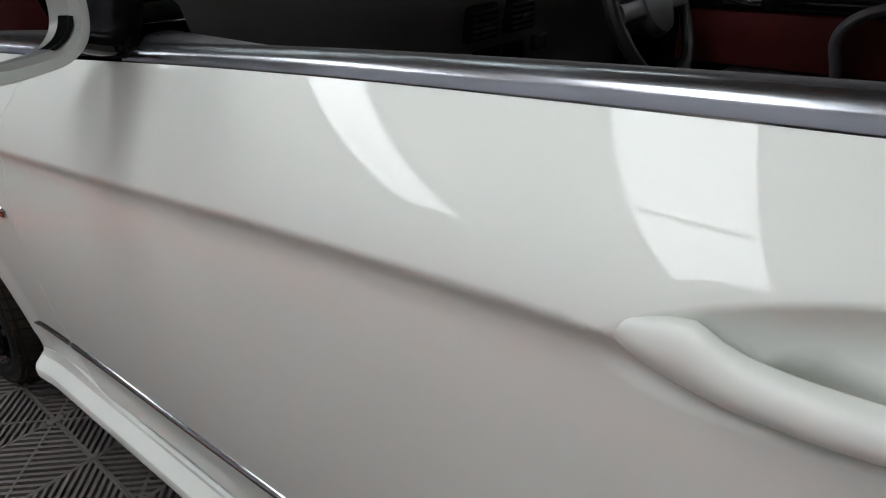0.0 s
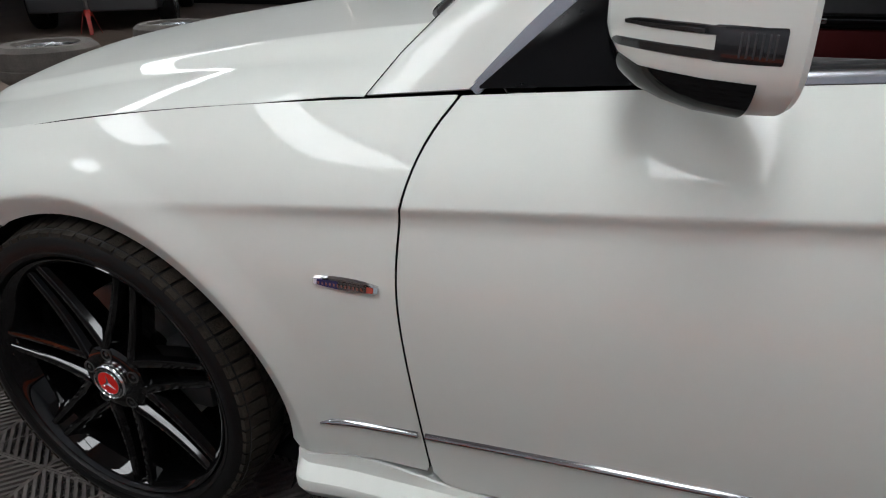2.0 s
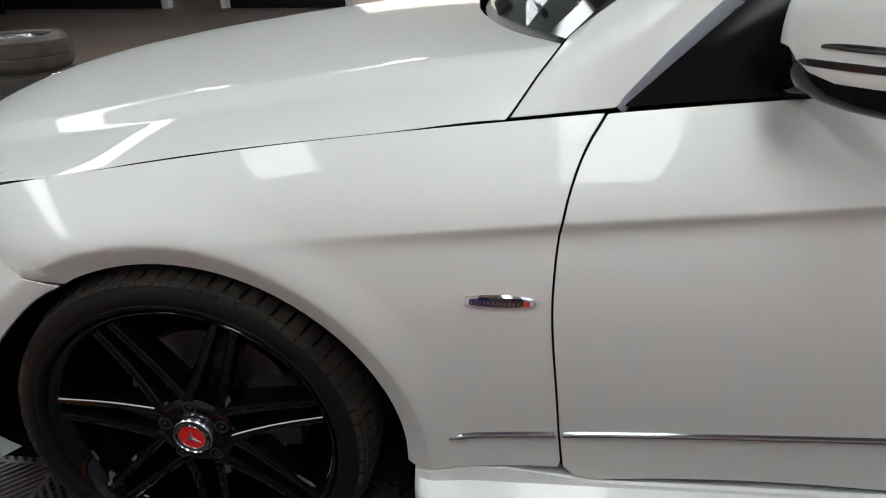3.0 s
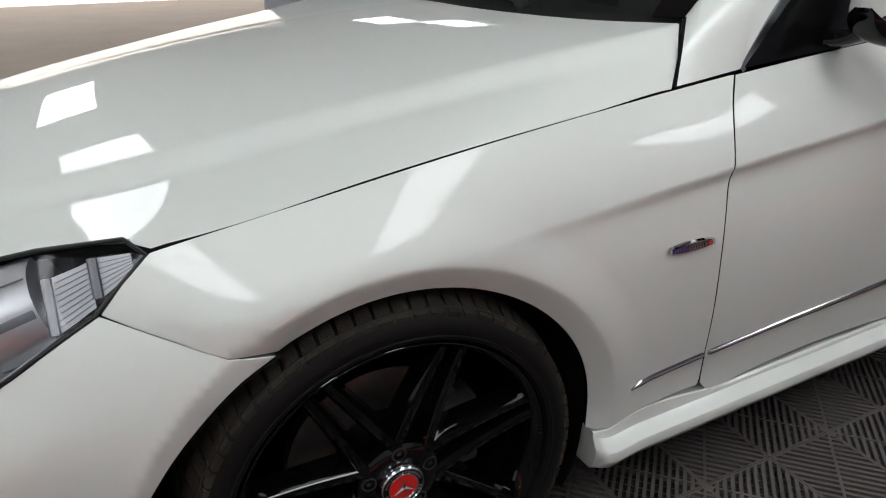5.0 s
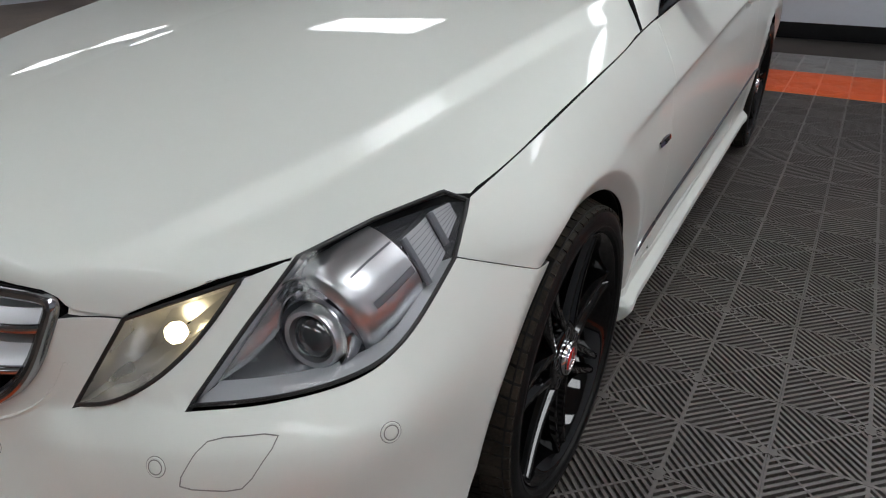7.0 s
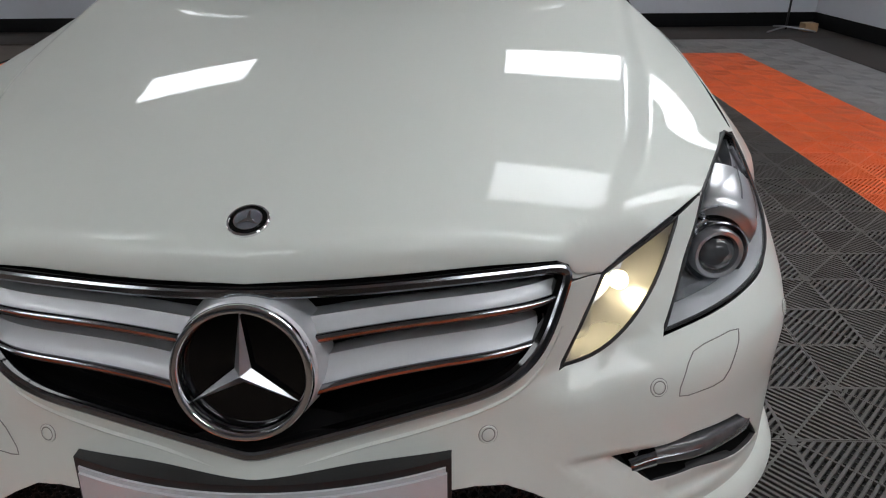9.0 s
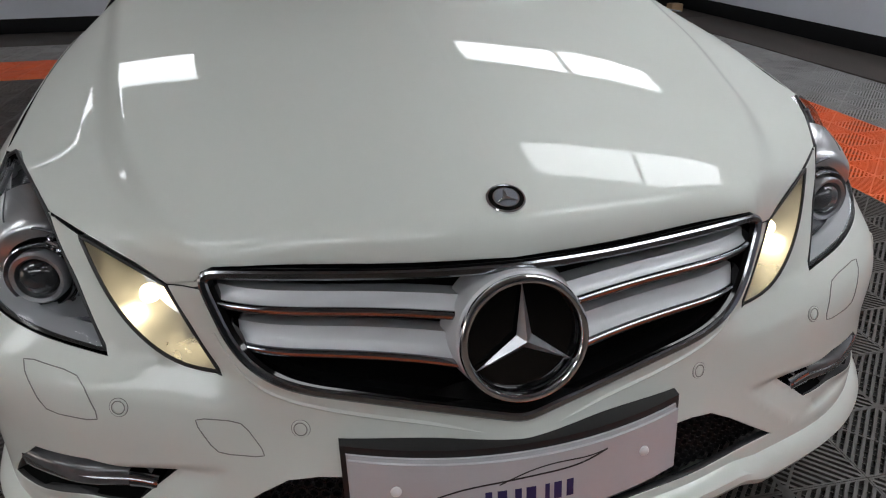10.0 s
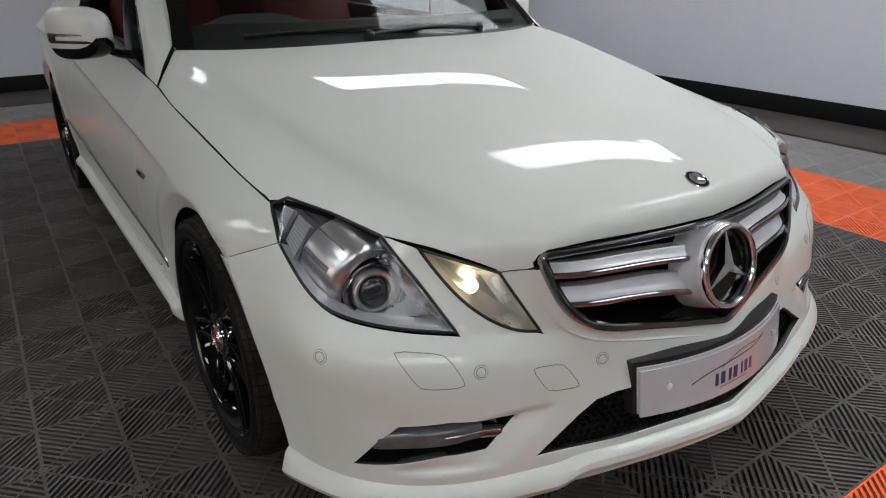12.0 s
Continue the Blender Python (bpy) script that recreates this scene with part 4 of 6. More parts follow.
for sgn in (1, -1):
    for z0, z1, t0, t1, x1 in ((0.622, 0.641, 0.646, 0.662, 0.414), (0.549, 0.579, 0.588, 0.611, 0.388)):
        xs = np.linspace(0.070, x1, 26)
        s = (xs - xs[0]) / (xs[-1] - xs[0])
        bow = 0.006 * np.sin(s * math.pi)
        lo, hi = z0 + (z1 - z0) * s + bow, t0 + (t1 - t0) * s + bow
        rows = [on_nose(xs, hi - 0.008, 0.060), on_nose(xs, hi - 0.001, 0.024), on_nose(xs, hi, 0.020), on_nose(xs, lo * 0.45 + hi * 0.55, 0.014), on_nose(xs, lo + 0.007, 0.006), on_nose(xs, lo + 0.006, 0.004), on_nose(xs, lo + 0.004, 0.03)]
        solid("slat", strip(rows), SILVER, grille, "silver painted slat", sgn)
        edge_path = on_nose(xs, lo + 0.001, 0.004)
        solid("slat_edge", sweep(edge_path, oval(10, 0.006, 0.0062, 2.6), up=(0, -0.2, 1)), DARK_CHROME, grille, "chrome blade along the slat", sgn)

emblem = new("emblem")
emblem.parent = car
EC, EU, EV, EW = np.array((0, -0.826, 0.600)), np.array((1.0, 0, 0)), np.array((0, 0.235, 0.972)), np.array((0, -0.972, 0.235))
ring_v, ring_f = [], []
circle = np.array([EC + 0.0865 * (math.cos(a) * EU + math.sin(a) * EV) for a in np.linspace(0, 2 * math.pi, 72, endpoint=False)])
solid("ring", sweep(circle, oval(12, 0.0068, 0.009, 2.3), up=EW, closed=True), CHROME, emblem)
solid("dish", disc_on(EC - EW * 0.012, EW, [(0.0, 0.0001), (0.0, 0.080), (-0.004, 0.084)], 60), WHEEL_BLACK, emblem, "gloss black dish behind the star")
solid("collar", disc_on(EC - EW * 0.012, EW, [(0.004, 0.0900), (0.0, 0.0945), (-0.03, 0.099), (-0.065, 0.104)], 60), SILVER, emblem, "silver collar")
star_v, star_f = [EC + EW * 0.012, EC - EW * 0.010], []
for k in range(3):
    a = math.pi / 2 + k * 2 * math.pi / 3
    star_v.append(EC + 0.0815 * (math.cos(a) * EU + math.sin(a) * EV) - EW * 0.004)
    b = a + math.pi / 3
    star_v.append(EC + 0.0125 * (math.cos(b) * EU + math.sin(b) * EV) - EW * 0.003)
for k in range(6):
    m = 2 + (k + 1) % 6
    star_f += [(0, 2 + k, m), (1, m, 2 + k)]
solid("star", (np.array(star_v), star_f), STAR, emblem, "three-pointed chrome star", sharp=5)

# small round badge on the bonnet
SMOKE_BLUE = mat("dark blue enamel", (0.20, 0.21, 0.245), 0.35, 0.5, 0.1, 40)
badge = new("bonnet_badge")
badge.parent = car
p = bonnet(np.array([0.0, 0.01, 0.0]), np.array([-0.716, -0.716, -0.706]))
bn = np.cross(p[1] - p[0], p[2] - p[0])
bn /= np.linalg.norm(bn)
bv = np.cross(bn, (1.0, 0, 0))
solid("rim", disc_on(p[0], bn, [(-0.004, 0.0285), (0.003, 0.0285), (0.004, 0.0275), (0.004, 0.0255), (0.0025, 0.025)], 48), CHROME, badge)
solid("field", disc_on(p[0], bn, [(0.0028, 0.0252), (0.0032, 0.0185)], 48), BLACK_GLOSS, badge, "dark enamel band")
solid("centre", disc_on(p[0], bn, [(0.0034, 0.0185), (0.0036, 0.0001)], 48), SMOKE_BLUE, badge)
solid("inner_ring", disc_on(p[0], bn, [(0.003, 0.0192), (0.0046, 0.0190), (0.0046, 0.0176), (0.003, 0.0174)], 48), CHROME, badge)
sv, sf = [p[0] + bn * 0.0075], []
for k in range(3):
    a = math.pi / 2 + k * 2 * math.pi / 3
    sv.append(p[0] + 0.0178 * (math.cos(a) * np.array((1.0, 0, 0)) + math.sin(a) * bv) + bn * 0.0046)
    sv.append(p[0] + 0.0042 * (math.cos(a + math.pi / 3) * np.array((1.0, 0, 0)) + math.sin(a + math.pi / 3) * bv) + bn * 0.0046)
for k in range(6):
    sf.append((0, 1 + k, 1 + (k + 1) % 6))
solid("star", (np.array(sv), sf), CHROME, badge, sharp=5)

# ---------------------------------------------------------------- number plate
plate = new("number_plate")
plate.parent = car
PLATE_WHITE = mat("white plate acrylic", (0.52, 0.525, 0.55), 0.22, 0.0, 0.02, 10, coat=0.5)
INK = mat("dark blue print", (0.016, 0.018, 0.10), 0.3, 0.0, 0.1, 30)


def plate_point(x, z, off=0.0):
    """The plate bends round the nose and leans with it."""
    x, z = np.asarray(x, float), np.asarray(z, float)
    y = -0.868 + 0.75 * x ** 2 + 0.10 * np.abs(x) * 0 + (z - 0.385) * 0.14
    return np.stack([x, y - off, z], -1)


def bent(x0, x1, z0, z1, off0, off1, n=24, lean=0.0):
    xs = np.linspace(x0, x1, n)
    loops = []
    for o, q in ((off0, 0.0), (off1, 0.0)):
        loops.append(np.vstack([plate_point(xs, np.full(n, z0) + lean * xs, o), plate_point(xs[::-1], np.full(n, z1) + lean * xs[::-1], o)]))
    v, f = strip(loops, closed=True)
    m = 2 * n
    for base, flip in ((0, 1), (m, 0)):
        for k in range(n - 1):
            q = (base + k, base + k + 1, base + m - 2 - k, base + m - 1 - k)
            f.append(q[::-1] if flip else q)
    return v, f


solid("holder", bent(-0.266, 0.266, 0.328, 0.445, -0.030, 0.004), BLACK_PLASTIC, plate, "black plastic holder")
solid("plate", bent(-0.258, 0.258, 0.329, 0.434, 0.0045, 0.008), PLATE_WHITE, plate, "white plate")
solid("plate_front", bent(-0.256, 0.260, 0.3225, 0.4275, 0.0085, 0.0125), PLATE_WHITE, plate, "white show plate")
for x in (-0.192, 0.192):
    solid("screw_cap", disc_on(plate_point(x, 0.383, 0.0125), (0, -1, 0.1), [(0, 0.0085), (0.003, 0.008), (0.005, 0.005), (0.0055, 0.0001)], 20), FRAME_WHITE, plate)
# dark sweeping lines and a dealer's mark as plain bars
for pts, w in (([(-0.135, 0.372), (-0.10, 0.384), (-0.05, 0.392), (0.02, 0.397), (0.09, 0.402), (0.125, 0.412)], 0.0016), ([(-0.045, 0.388), (0.0, 0.405), (0.05, 0.411), (0.10, 0.409), (0.125, 0.412)], 0.0012)):
    path = np.array([plate_point(x, z, 0.0126) for x, z in curve(pts, 26)])
    solid("printed_line", sweep(path, oval(6, w, 0.0004), up=(0, -1, 0.1)), BLACK_PLASTIC, plate)
for x0, x1 in ((-0.066, -0.056), (-0.048, -0.034), (-0.022, -0.012), (-0.005, 0.010), (0.024, 0.031), (0.038, 0.050), (0.058, 0.069)):
    solid("printed_bar", bent(x0, x1, 0.349, 0.378, 0.0126, 0.0130, 4), INK, plate, "dark blue printed bar")
solid("printed_bar", bent(-0.05, 0.05, 0.3405, 0.3435, 0.0126, 0.0130, 6), mat("grey print", (0.2, 0.2, 0.22), 0.4), plate)

# ---------------------------------------------------------------- lamps
CLEAR = clear("clear lamp cover", (0.97, 0.97, 0.97), 0.55)
REFLECT = mat("bright lamp reflector", (0.52, 0.53, 0.55), 0.26, 0.8, 0.015, 6)
SWIRL = mat("rippled lamp reflector", (0.50, 0.51, 0.52), 0.20, 0.9, 0.03, 8, bump=0.45, bump_scale=38)
SOFT_BOWL = mat("soft lamp reflector", (0.55, 0.55, 0.55), 0.28, 0.85, 0.03, 8, bump=0.25, bump_scale=30)
FROST = mat("frosted grey lamp bezel", (0.46, 0.47, 0.49), 0.38, 0.3, 0.02, 8)
DRUM = mat("satin silver lamp drum", (0.60, 0.61, 0.63), 0.33, 0.95, 0.02, 8)
SMOKE = mat("grey lamp bezel", (0.16, 0.165, 0.18), 0.3, 0.3, 0.06, 30)
LENS = mat("dark projector lens", (0.035, 0.038, 0.042), 0.03, 0.0, 0.2, 10, coat=1.0)
BULB = glow("lit warm bulb", (1.0, 0.82, 0.48), 9.0)
LAMP_TOP = [(0.800, -0.275, 0.748), (0.772, -0.298, 0.764), (0.722, -0.402, 0.7495)]


def lamp_shell(name, loop3, sgn, inward, depth, label, bowl):
    lamp = new(name)
    lamp.parent = car
    tagged(lamp, label)
    loop3 = resample(loop3, 0.008, True)
    mid = loop3.mean(0)
    inw = np.array(inward, float) / np.linalg.norm(inward)
    solid("seal", sweep(loop3 + (mid - loop3) * 0.025, oval(8, 0.0032, 0.0026), up=-inw, closed=True), BLACK_PLASTIC, lamp, "black rubber seal", sgn)
    rows = [loop3 + (mid - loop3) * k + inw * d for k, d in ((0.02, 0.002), (0.06, 0.020), (0.14, 0.6 * depth), (0.45, 0.95 * depth), (0.97, depth))]
    solid("reflector_bowl", strip(rows, closed=True), bowl, lamp, "", sgn)
    return lamp


for sgn in (1, -1):
    loop3 = np.vstack([LAMP_INNER, LAMP_LOW[1:], [(0.810, -0.310, 0.720)], LAMP_TOP])
    lamp = lamp_shell("headlight", loop3, sgn, (-0.35, 0.85, -0.12), 0.085, "clear headlight with a projector lens in a bright bowl", REFLECT)
    a_z = bearing([tuple(p) for p in loop3])
    v, f, n = skin(nose, a_z, grid=0.014, gap=0.0012, out=(0.5, -1, 0.3), turn=False, mirror=(sgn < 0))
    cover = make("cover", v, f, CLEAR, lamp, "clear curved cover", n)
    cover.visible_shadow = False
    centre, axis = np.array((0.703, -0.524, 0.620)), np.array((0.10, -1.0, 0.10))
    solid("projector_shroud", disc_on(centre, axis, [(-0.06, 0.058), (-0.012, 0.056), (0.000, 0.0535), (0.0015, 0.0515), (-0.004, 0.048), (-0.016, 0.042)], 48), DARK_CHROME, lamp, "dark bright outer ring", sgn)
    solid("projector_ring", disc_on(centre, axis, [(-0.02, 0.044), (0.006, 0.043), (0.010, 0.040), (0.008, 0.034), (0.0, 0.031)], 48), DRUM, lamp, "satin ring", sgn)
    solid("projector_lens", disc_on(centre, axis, [(-0.006, 0.032), (0.004, 0.0295), (0.012, 0.023), (0.017, 0.012), (0.0185, 0.0001)], 48), LENS, lamp, "dark glass lens", sgn)
    # satin drum behind the lens, with dark stripes along it
    drum0, drum1 = np.array((0.7035, -0.485, 0.6342)), np.array((0.725, -0.388, 0.671))
    d = drum1 - drum0
    size = np.linalg.norm(d)
    solid("reflector_drum", disc_on(drum0, d, [(-0.004, 0.050), (0.000, 0.0645), (0.006, 0.0695), (0.016, 0.0735), (size * 0.5, 0.0755), (size * 0.8, 0.0735), (size, 0.071), (size * 1.02, 0.030)], 72), DRUM, lamp, "satin silver drum", sgn)
    side = np.cross((0, 0, 1), d / size)
    side /= np.linalg.norm(side)
    upv = np.cross(d / size, side)
    for deg, wide in ((20, 0.0055), (58, 0.0016), (-22, 0.0018)):
        a = math.radians(deg)
        o = math.cos(a) * -side * (1 if np.dot(-side, (1, 0, 0)) > 0 else -1) + math.sin(a) * upv
        path = np.array([drum0 + d * q + o * (r + 0.0006) for q, r in ((0.26, 0.0738), (0.4, 0.0754), (0.6, 0.0753), (0.97, 0.0718))])
        solid("dark_stripe", sweep(path, oval(6, wide, 0.0008), up=o), SMOKE, lamp, "", sgn)
    # finely lined side panels behind a dark curved band
    for y0, y1, z00, z01, z10, z11, count in ((-0.398, -0.352, 0.664, 0.722, 0.690, 0.738, 9), (-0.343, -0.302, 0.700, 0.742, 0.724, 0.744, 7)):
        rows = []
        for q in np.linspace(0, 1, 9):
            ys = np.linspace(y0, y1, 7)
            zs = (z00 + (z10 - z00) * (ys - y0) / (y1 - y0)) * (1 - q) + (z01 + (z11 - z01) * (ys - y0) / (y1 - y0)) * q
            p = np.array([nose(np.array([math.atan2(0.80, -y)]), np.array([z]))[0] for y, z in zip(ys, zs)])
            aa = np.arctan2(p[:, 0], -ys)
            for _ in range(8):
                aa = np.arccos(np.clip(-ys / (NOSE_SHEET(aa, zs)), -1, 1))
            rr = NOSE_SHEET(aa, zs) - 0.012
            rows.append(np.stack([rr * np.sin(aa) - 0.004, -rr * np.cos(aa), zs], 1))
        solid("lined_panel", strip(rows), FROST, lamp, "pale lined side panel", sgn)
        grid_rows = np.array(rows)
        for k in range(1, count):
            q = k / count * 8
            i, fr = int(q), q - int(q)
            line = grid_rows[i] * (1 - fr) + grid_rows[i + 1] * fr
            solid("fine_line", sweep(line + (0.0010, -0.0004, 0.0004), oval(4, 0.0005, 0.0005), up=(1, 0, 0)), SMOKE, lamp, "", sgn)
        solid("dark_band", sweep(grid_rows[:, 0] + (0.003, -0.004, 0.001), oval(8, 0.0062, 0.0045), up=(1, 0, 0.3)), SMOKE, lamp, "dark curved band", sgn)
    # small added blocks beside the lens, standing in for glints refracted by the ripple
    rng = random.Random(7)
    for k in range(38):
        g, dist = rng.uniform(1.9, 4.6), rng.uniform(0.060, 0.092)
        c = centre + np.array((dist * math.cos(g) * 0.75, 0.010 + 0.02 * rng.random(), dist * math.sin(g) * 0.8))
        s = 0.004 + 0.006 * rng.random()
        b = box(c - (s * 0.35, s * 0.3, s), c + (s * 0.35, s * 0.3, s), s * 0.12, 1)
        bmesh.ops.rotate(b, verts=b.verts, cent=c, matrix=Euler((rng.uniform(-0.7, 0.7), g + rng.uniform(-0.5, 0.5), rng.uniform(-0.9, 0.9))).to_matrix())
        for q in b.verts:
            q.co.x *= sgn
        part("facet", b, (CHROME, DRUM, REFLECT, SMOKE, FROST)[k % 5], lamp)
    for g0, rr, w in ((2.0, 0.064, 0.0022), (2.3, 0.074, 0.0016), (1.7, 0.083, 0.0018)):
        path = np.array([centre + (rr * math.cos(g) * 0.9, 0.004, rr * math.sin(g)) for g in np.linspace(g0, g0 + 2.2, 16)])
        solid("curved_rib", sweep(path, oval(6, w, 0.004), up=(0, -1, 0)), SMOKE if w < 0.002 else CHROME, lamp, "", sgn)
    # frosted bands along the lower and inner edges
    low = resample(LAMP_LOW, 0.0042)
    mid = np.array((0.705, -0.53, 0.635))
    ins = lambda k, dd: low + (mid - low) * k + np.array((-0.35, 0.85, -0.1)) * dd
    solid("light_band", strip([ins(0.03, 0.006), ins(0.08, 0.012), ins(0.165, 0.020), ins(0.185, 0.034)]), FROST, lamp, "frosted grey band along the lower edge", sgn)
    rim = resample(LAMP_INNER, 0.006)
    inn = lambda k, dd: rim + (mid - rim) * k + np.array((-0.35, 0.85, -0.1)) * dd
    solid("ripple_plate", strip([inn(0.15, 0.030), inn(0.32, 0.034), inn(0.52, 0.044)]), SWIRL, lamp, "rippled bright plate beside the lens", sgn)
    solid("inner_band", strip([inn(0.03, 0.006), inn(0.12, 0.014), inn(0.15, 0.032)]), FROST, lamp, "frosted grey band along the inner edge", sgn)

    loop3 = np.vstack([np.array(DRL_FRONT), DRL_LOW[1:]])
    drl = lamp_shell("daytime_lamp", loop3, sgn, (-0.25, 0.95, -0.1), 0.075, "narrow slanted front lamp, lit warm", SOFT_BOWL)
    v, f, n = skin(nose, bearing([tuple(p) for p in loop3]), grid=0.012, gap=0.001, out=(0.4, -1, 0.3), turn=False, mirror=(sgn < 0))
    cover = make("cover", v, f, CLEAR, drl, "clear cover", n)
    cover.visible_shadow = False
    solid("bulb", disc_on(np.array((0.526, -0.600, 0.612)), (0.1, -1, 0.1), [(-0.016, 0.004), (-0.010, 0.012), (0.0, 0.0155), (0.009, 0.013), (0.014, 0.007), (0.016, 0.0001)], 28), BULB, drl, "lit warm white bulb", sgn)


# ---------------------------------------------------------------- the sides
def on_flank(y, z, off=0.0):
    y, z = np.broadcast_arrays(np.asarray(y, float), np.asarray(z, float))
    return np.stack([flank_x(y, z) + off, y, z], -1)


STRIP_Z = Spline([0.46, 0.47, 0.545, 0.645, 0.87, 1.05, 1.20, 1.73, 2.46], [0.338, 0.342, 0.357, 0.366, 0.381, 0.390, 0.398, 0.430, 0.478])
SILL_TOP = Spline([0.39, 0.41, 0.53, 0.66, 0.85, 1.3, 1.9, 2.2, 2.42], [0.255, 0.258, 0.277, 0.266, 0.262, 0.270, 0.278, 0.300, 0.318])
for sgn in (1, -1):
    # side skirt
    ys = np.concatenate([np.linspace(0.405, 0.45, 8), np.linspace(0.47, 2.30, 60), np.linspace(2.32, 2.385, 8)])
    zt = SILL_TOP(ys) - 0.002
    end = np.sqrt(np.clip(1 - ((0.42 - ys) / 0.017).clip(0, 1) ** 2, 0, 1)) * np.sqrt(np.clip(1 - ((ys - 2.32) / 0.068).clip(0, 1) ** 2, 0, 1))
    rows = []
    for dx, z in ((-0.03, 0.0), (-0.003, 0.0), (0.0, -0.002), (0.002, -0.014), (0.004, -0.020), (0.022, -0.036), (0.026, -0.040), (0.028, -0.046), (0.027, -0.062), (0.014, -0.084), (0.0, -0.094), (-0.08, -0.098)):
        ledge = np.interp(ys, [0.40, 2.40], [0.262, 0.300])
        rows.append(np.stack([flank_x(ys, np.full_like(ys, 0.262)) + np.where(dx > 0, dx * end, dx), ys, np.where(z > -0.01, zt, ledge) + z], 1))
    v, f = strip(rows)
    n = len(ys)
    f += [tuple(range(0, len(rows) * n, n)), tuple(range(n - 1, len(rows) * n, n))[::-1]]
    solid("side_skirt", (v, f), PAINT, car, "", sgn, 24)
    # bright strips low on the wing and the door
    for y0, y1 in ((0.468, 0.643), (0.656, 1.975), (1.995, 2.36)):
        ys = np.linspace(y0, y1, 40)
        taper = 0.8 * np.minimum(1, 0.25 + (ys - y0) / 0.03) if y0 < 0.5 else np.full_like(ys, 0.8)
        solid("rubbing_strip", sweep(on_flank(ys, STRIP_Z(ys), 0.0015), [(-0.0055, -0.0066), (0.0035, -0.0056), (0.0058, -0.0036), (0.0060, -0.0014), (0.0042, 0.0020), (0.0008, 0.0054), (-0.0055, 0.0066)], scale=taper), STRIP_METAL, car, "slim chrome strip", sgn)
    # wing badge with bars for its small lettering
    wb = new("wing_badge")
    wb.parent = car
    ys = np.linspace(0.497, 0.599, 22)
    h = 0.0022 + 0.0075 * np.sin(np.pi * np.clip((ys - 0.487) / 0.122, 0, 1)) ** 0.7
    low_r, mid_lo, mid_hi, top_r = (on_flank(ys, 0.6225 + k * h, off) for k, off in ((-1, 0.0), (-0.8, 0.0052), (0.75, 0.0036), (1.0, 0.0)))
    solid("plaque", strip([low_r, mid_lo, mid_hi, top_r]), CHROME, wb, "small chrome plaque", sgn)
    for y0, y1, m in ((0.503, 0.536, INK), (0.537, 0.580, DARK_CHROME), (0.582, 0.592, mat("orange red enamel", (0.32, 0.05, 0.03), 0.25))):
        yy = np.linspace(y0, y1, 8)
        hh = np.interp(yy, ys, h)
        solid("printed_bar", strip([on_flank(yy, 0.6225 - 0.72 * hh, 0.0060), on_flank(yy, 0.6225 + 0.45 * hh, 0.0048)]), m, wb, "", sgn)
    for k in range(12):
        y0 = 0.505 + k * 0.0062
        solid("raised_bar", strip([on_flank(np.array([y0, y0 + 0.003]), 0.6190, 0.0066), on_flank(np.array([y0, y0 + 0.003]), 0.6235, 0.0064)]), SATIN, wb, "", sgn)
    # waist trim and window seal
    ys = np.linspace(0.962, 2.03, 60)
    zt = TOP_Z(ys)
    tall = np.interp(ys, [0.96, 1.3, 1.8, 2.03], [0.0165, 0.0180, 0.0200, 0.0205])
    x0 = TOP_X(ys)
    rows = [np.stack([x0 + dx, ys, zt + k * tall - 0.0022], 1) + np.array((0.0012, 0, 0)) for dx, k in ((-0.010, -0.02), (0.0004, -0.02), (0.0004, 0.04), (-0.0005, 0.28), (-0.0016, 0.50), (-0.0030, 0.62), (-0.0056, 0.74), (-0.0098, 0.87), (-0.0155, 0.95), (-0.0230, 1.0), (-0.0245, 0.97))]
    v, f = strip(rows)
    f += [tuple(range(0, len(rows) * 60, 60))]
    solid("waist_trim", (v, f), WAIST, car, "brushed bright waist trim", sgn)
    rows = [np.stack([x0 + dx, ys, zt + tall + dz], 1) for dx, dz in ((-0.0258, -0.012), (-0.0260, -0.0025), (-0.0275, 0.0), (-0.0300, -0.0006), (-0.0308, -0.003), (-0.0345, -0.003), (-0.036, -0.011))]
    solid("window_seal", strip(rows), BLACK_PLASTIC, car, "black rubber window seal", sgn)
    # windscreen pillar
    outer = np.vstack([curve([(0.8055, 0.5540, 0.8726), (0.8046, 0.62, 0.8796), (0.8030, 0.700, 0.8883)], 16), curve([(0.8018, 0.704, 0.8915), (0.787, 0.764, 0.953), (0.772, 0.832, 1.020), (0.72, 1.03, 1.172), (0.63, 1.35, 1.355)], 44)])
    inner = curve([(0.728, 0.634, 0.971), (0.724, 0.662, 0.994), (0.716, 0.702, 1.022), (0.700, 0.785, 1.078), (0.684, 0.862, 1.128), (0.65, 1.03, 1.228), (0.575, 1.33, 1.372)], 60)
    mid = (outer + inner) / 2 + np.array((0.020, -0.010, 0.020)) * np.interp(np.linspace(0, 1, 60), [0, 0.04, 0.25, 1], [0.12, 0.25, 1, 0.8])[:, None]
    q1, q3 = 0.25 * outer + 0.0 * mid + 0.75 * mid, 0.3 * inner + 0.7 * mid
    edge_in = outer - np.array((0.012, 0, 0.004))
    tuck = inner - np.array((0.010, 0.004, 0.012))
    v, f = strip([edge_in, outer, q1, mid, q3, inner, tuck])
    solid("windscreen_pillar", (v, f), PAINT, car, "", sgn, 60)
    # near-black strip along the pillar's foot paints the shade of the bonnet gap
    foot = np.array([edge_in[0], outer[0], q1[0], mid[0], q3[0], inner[0]])
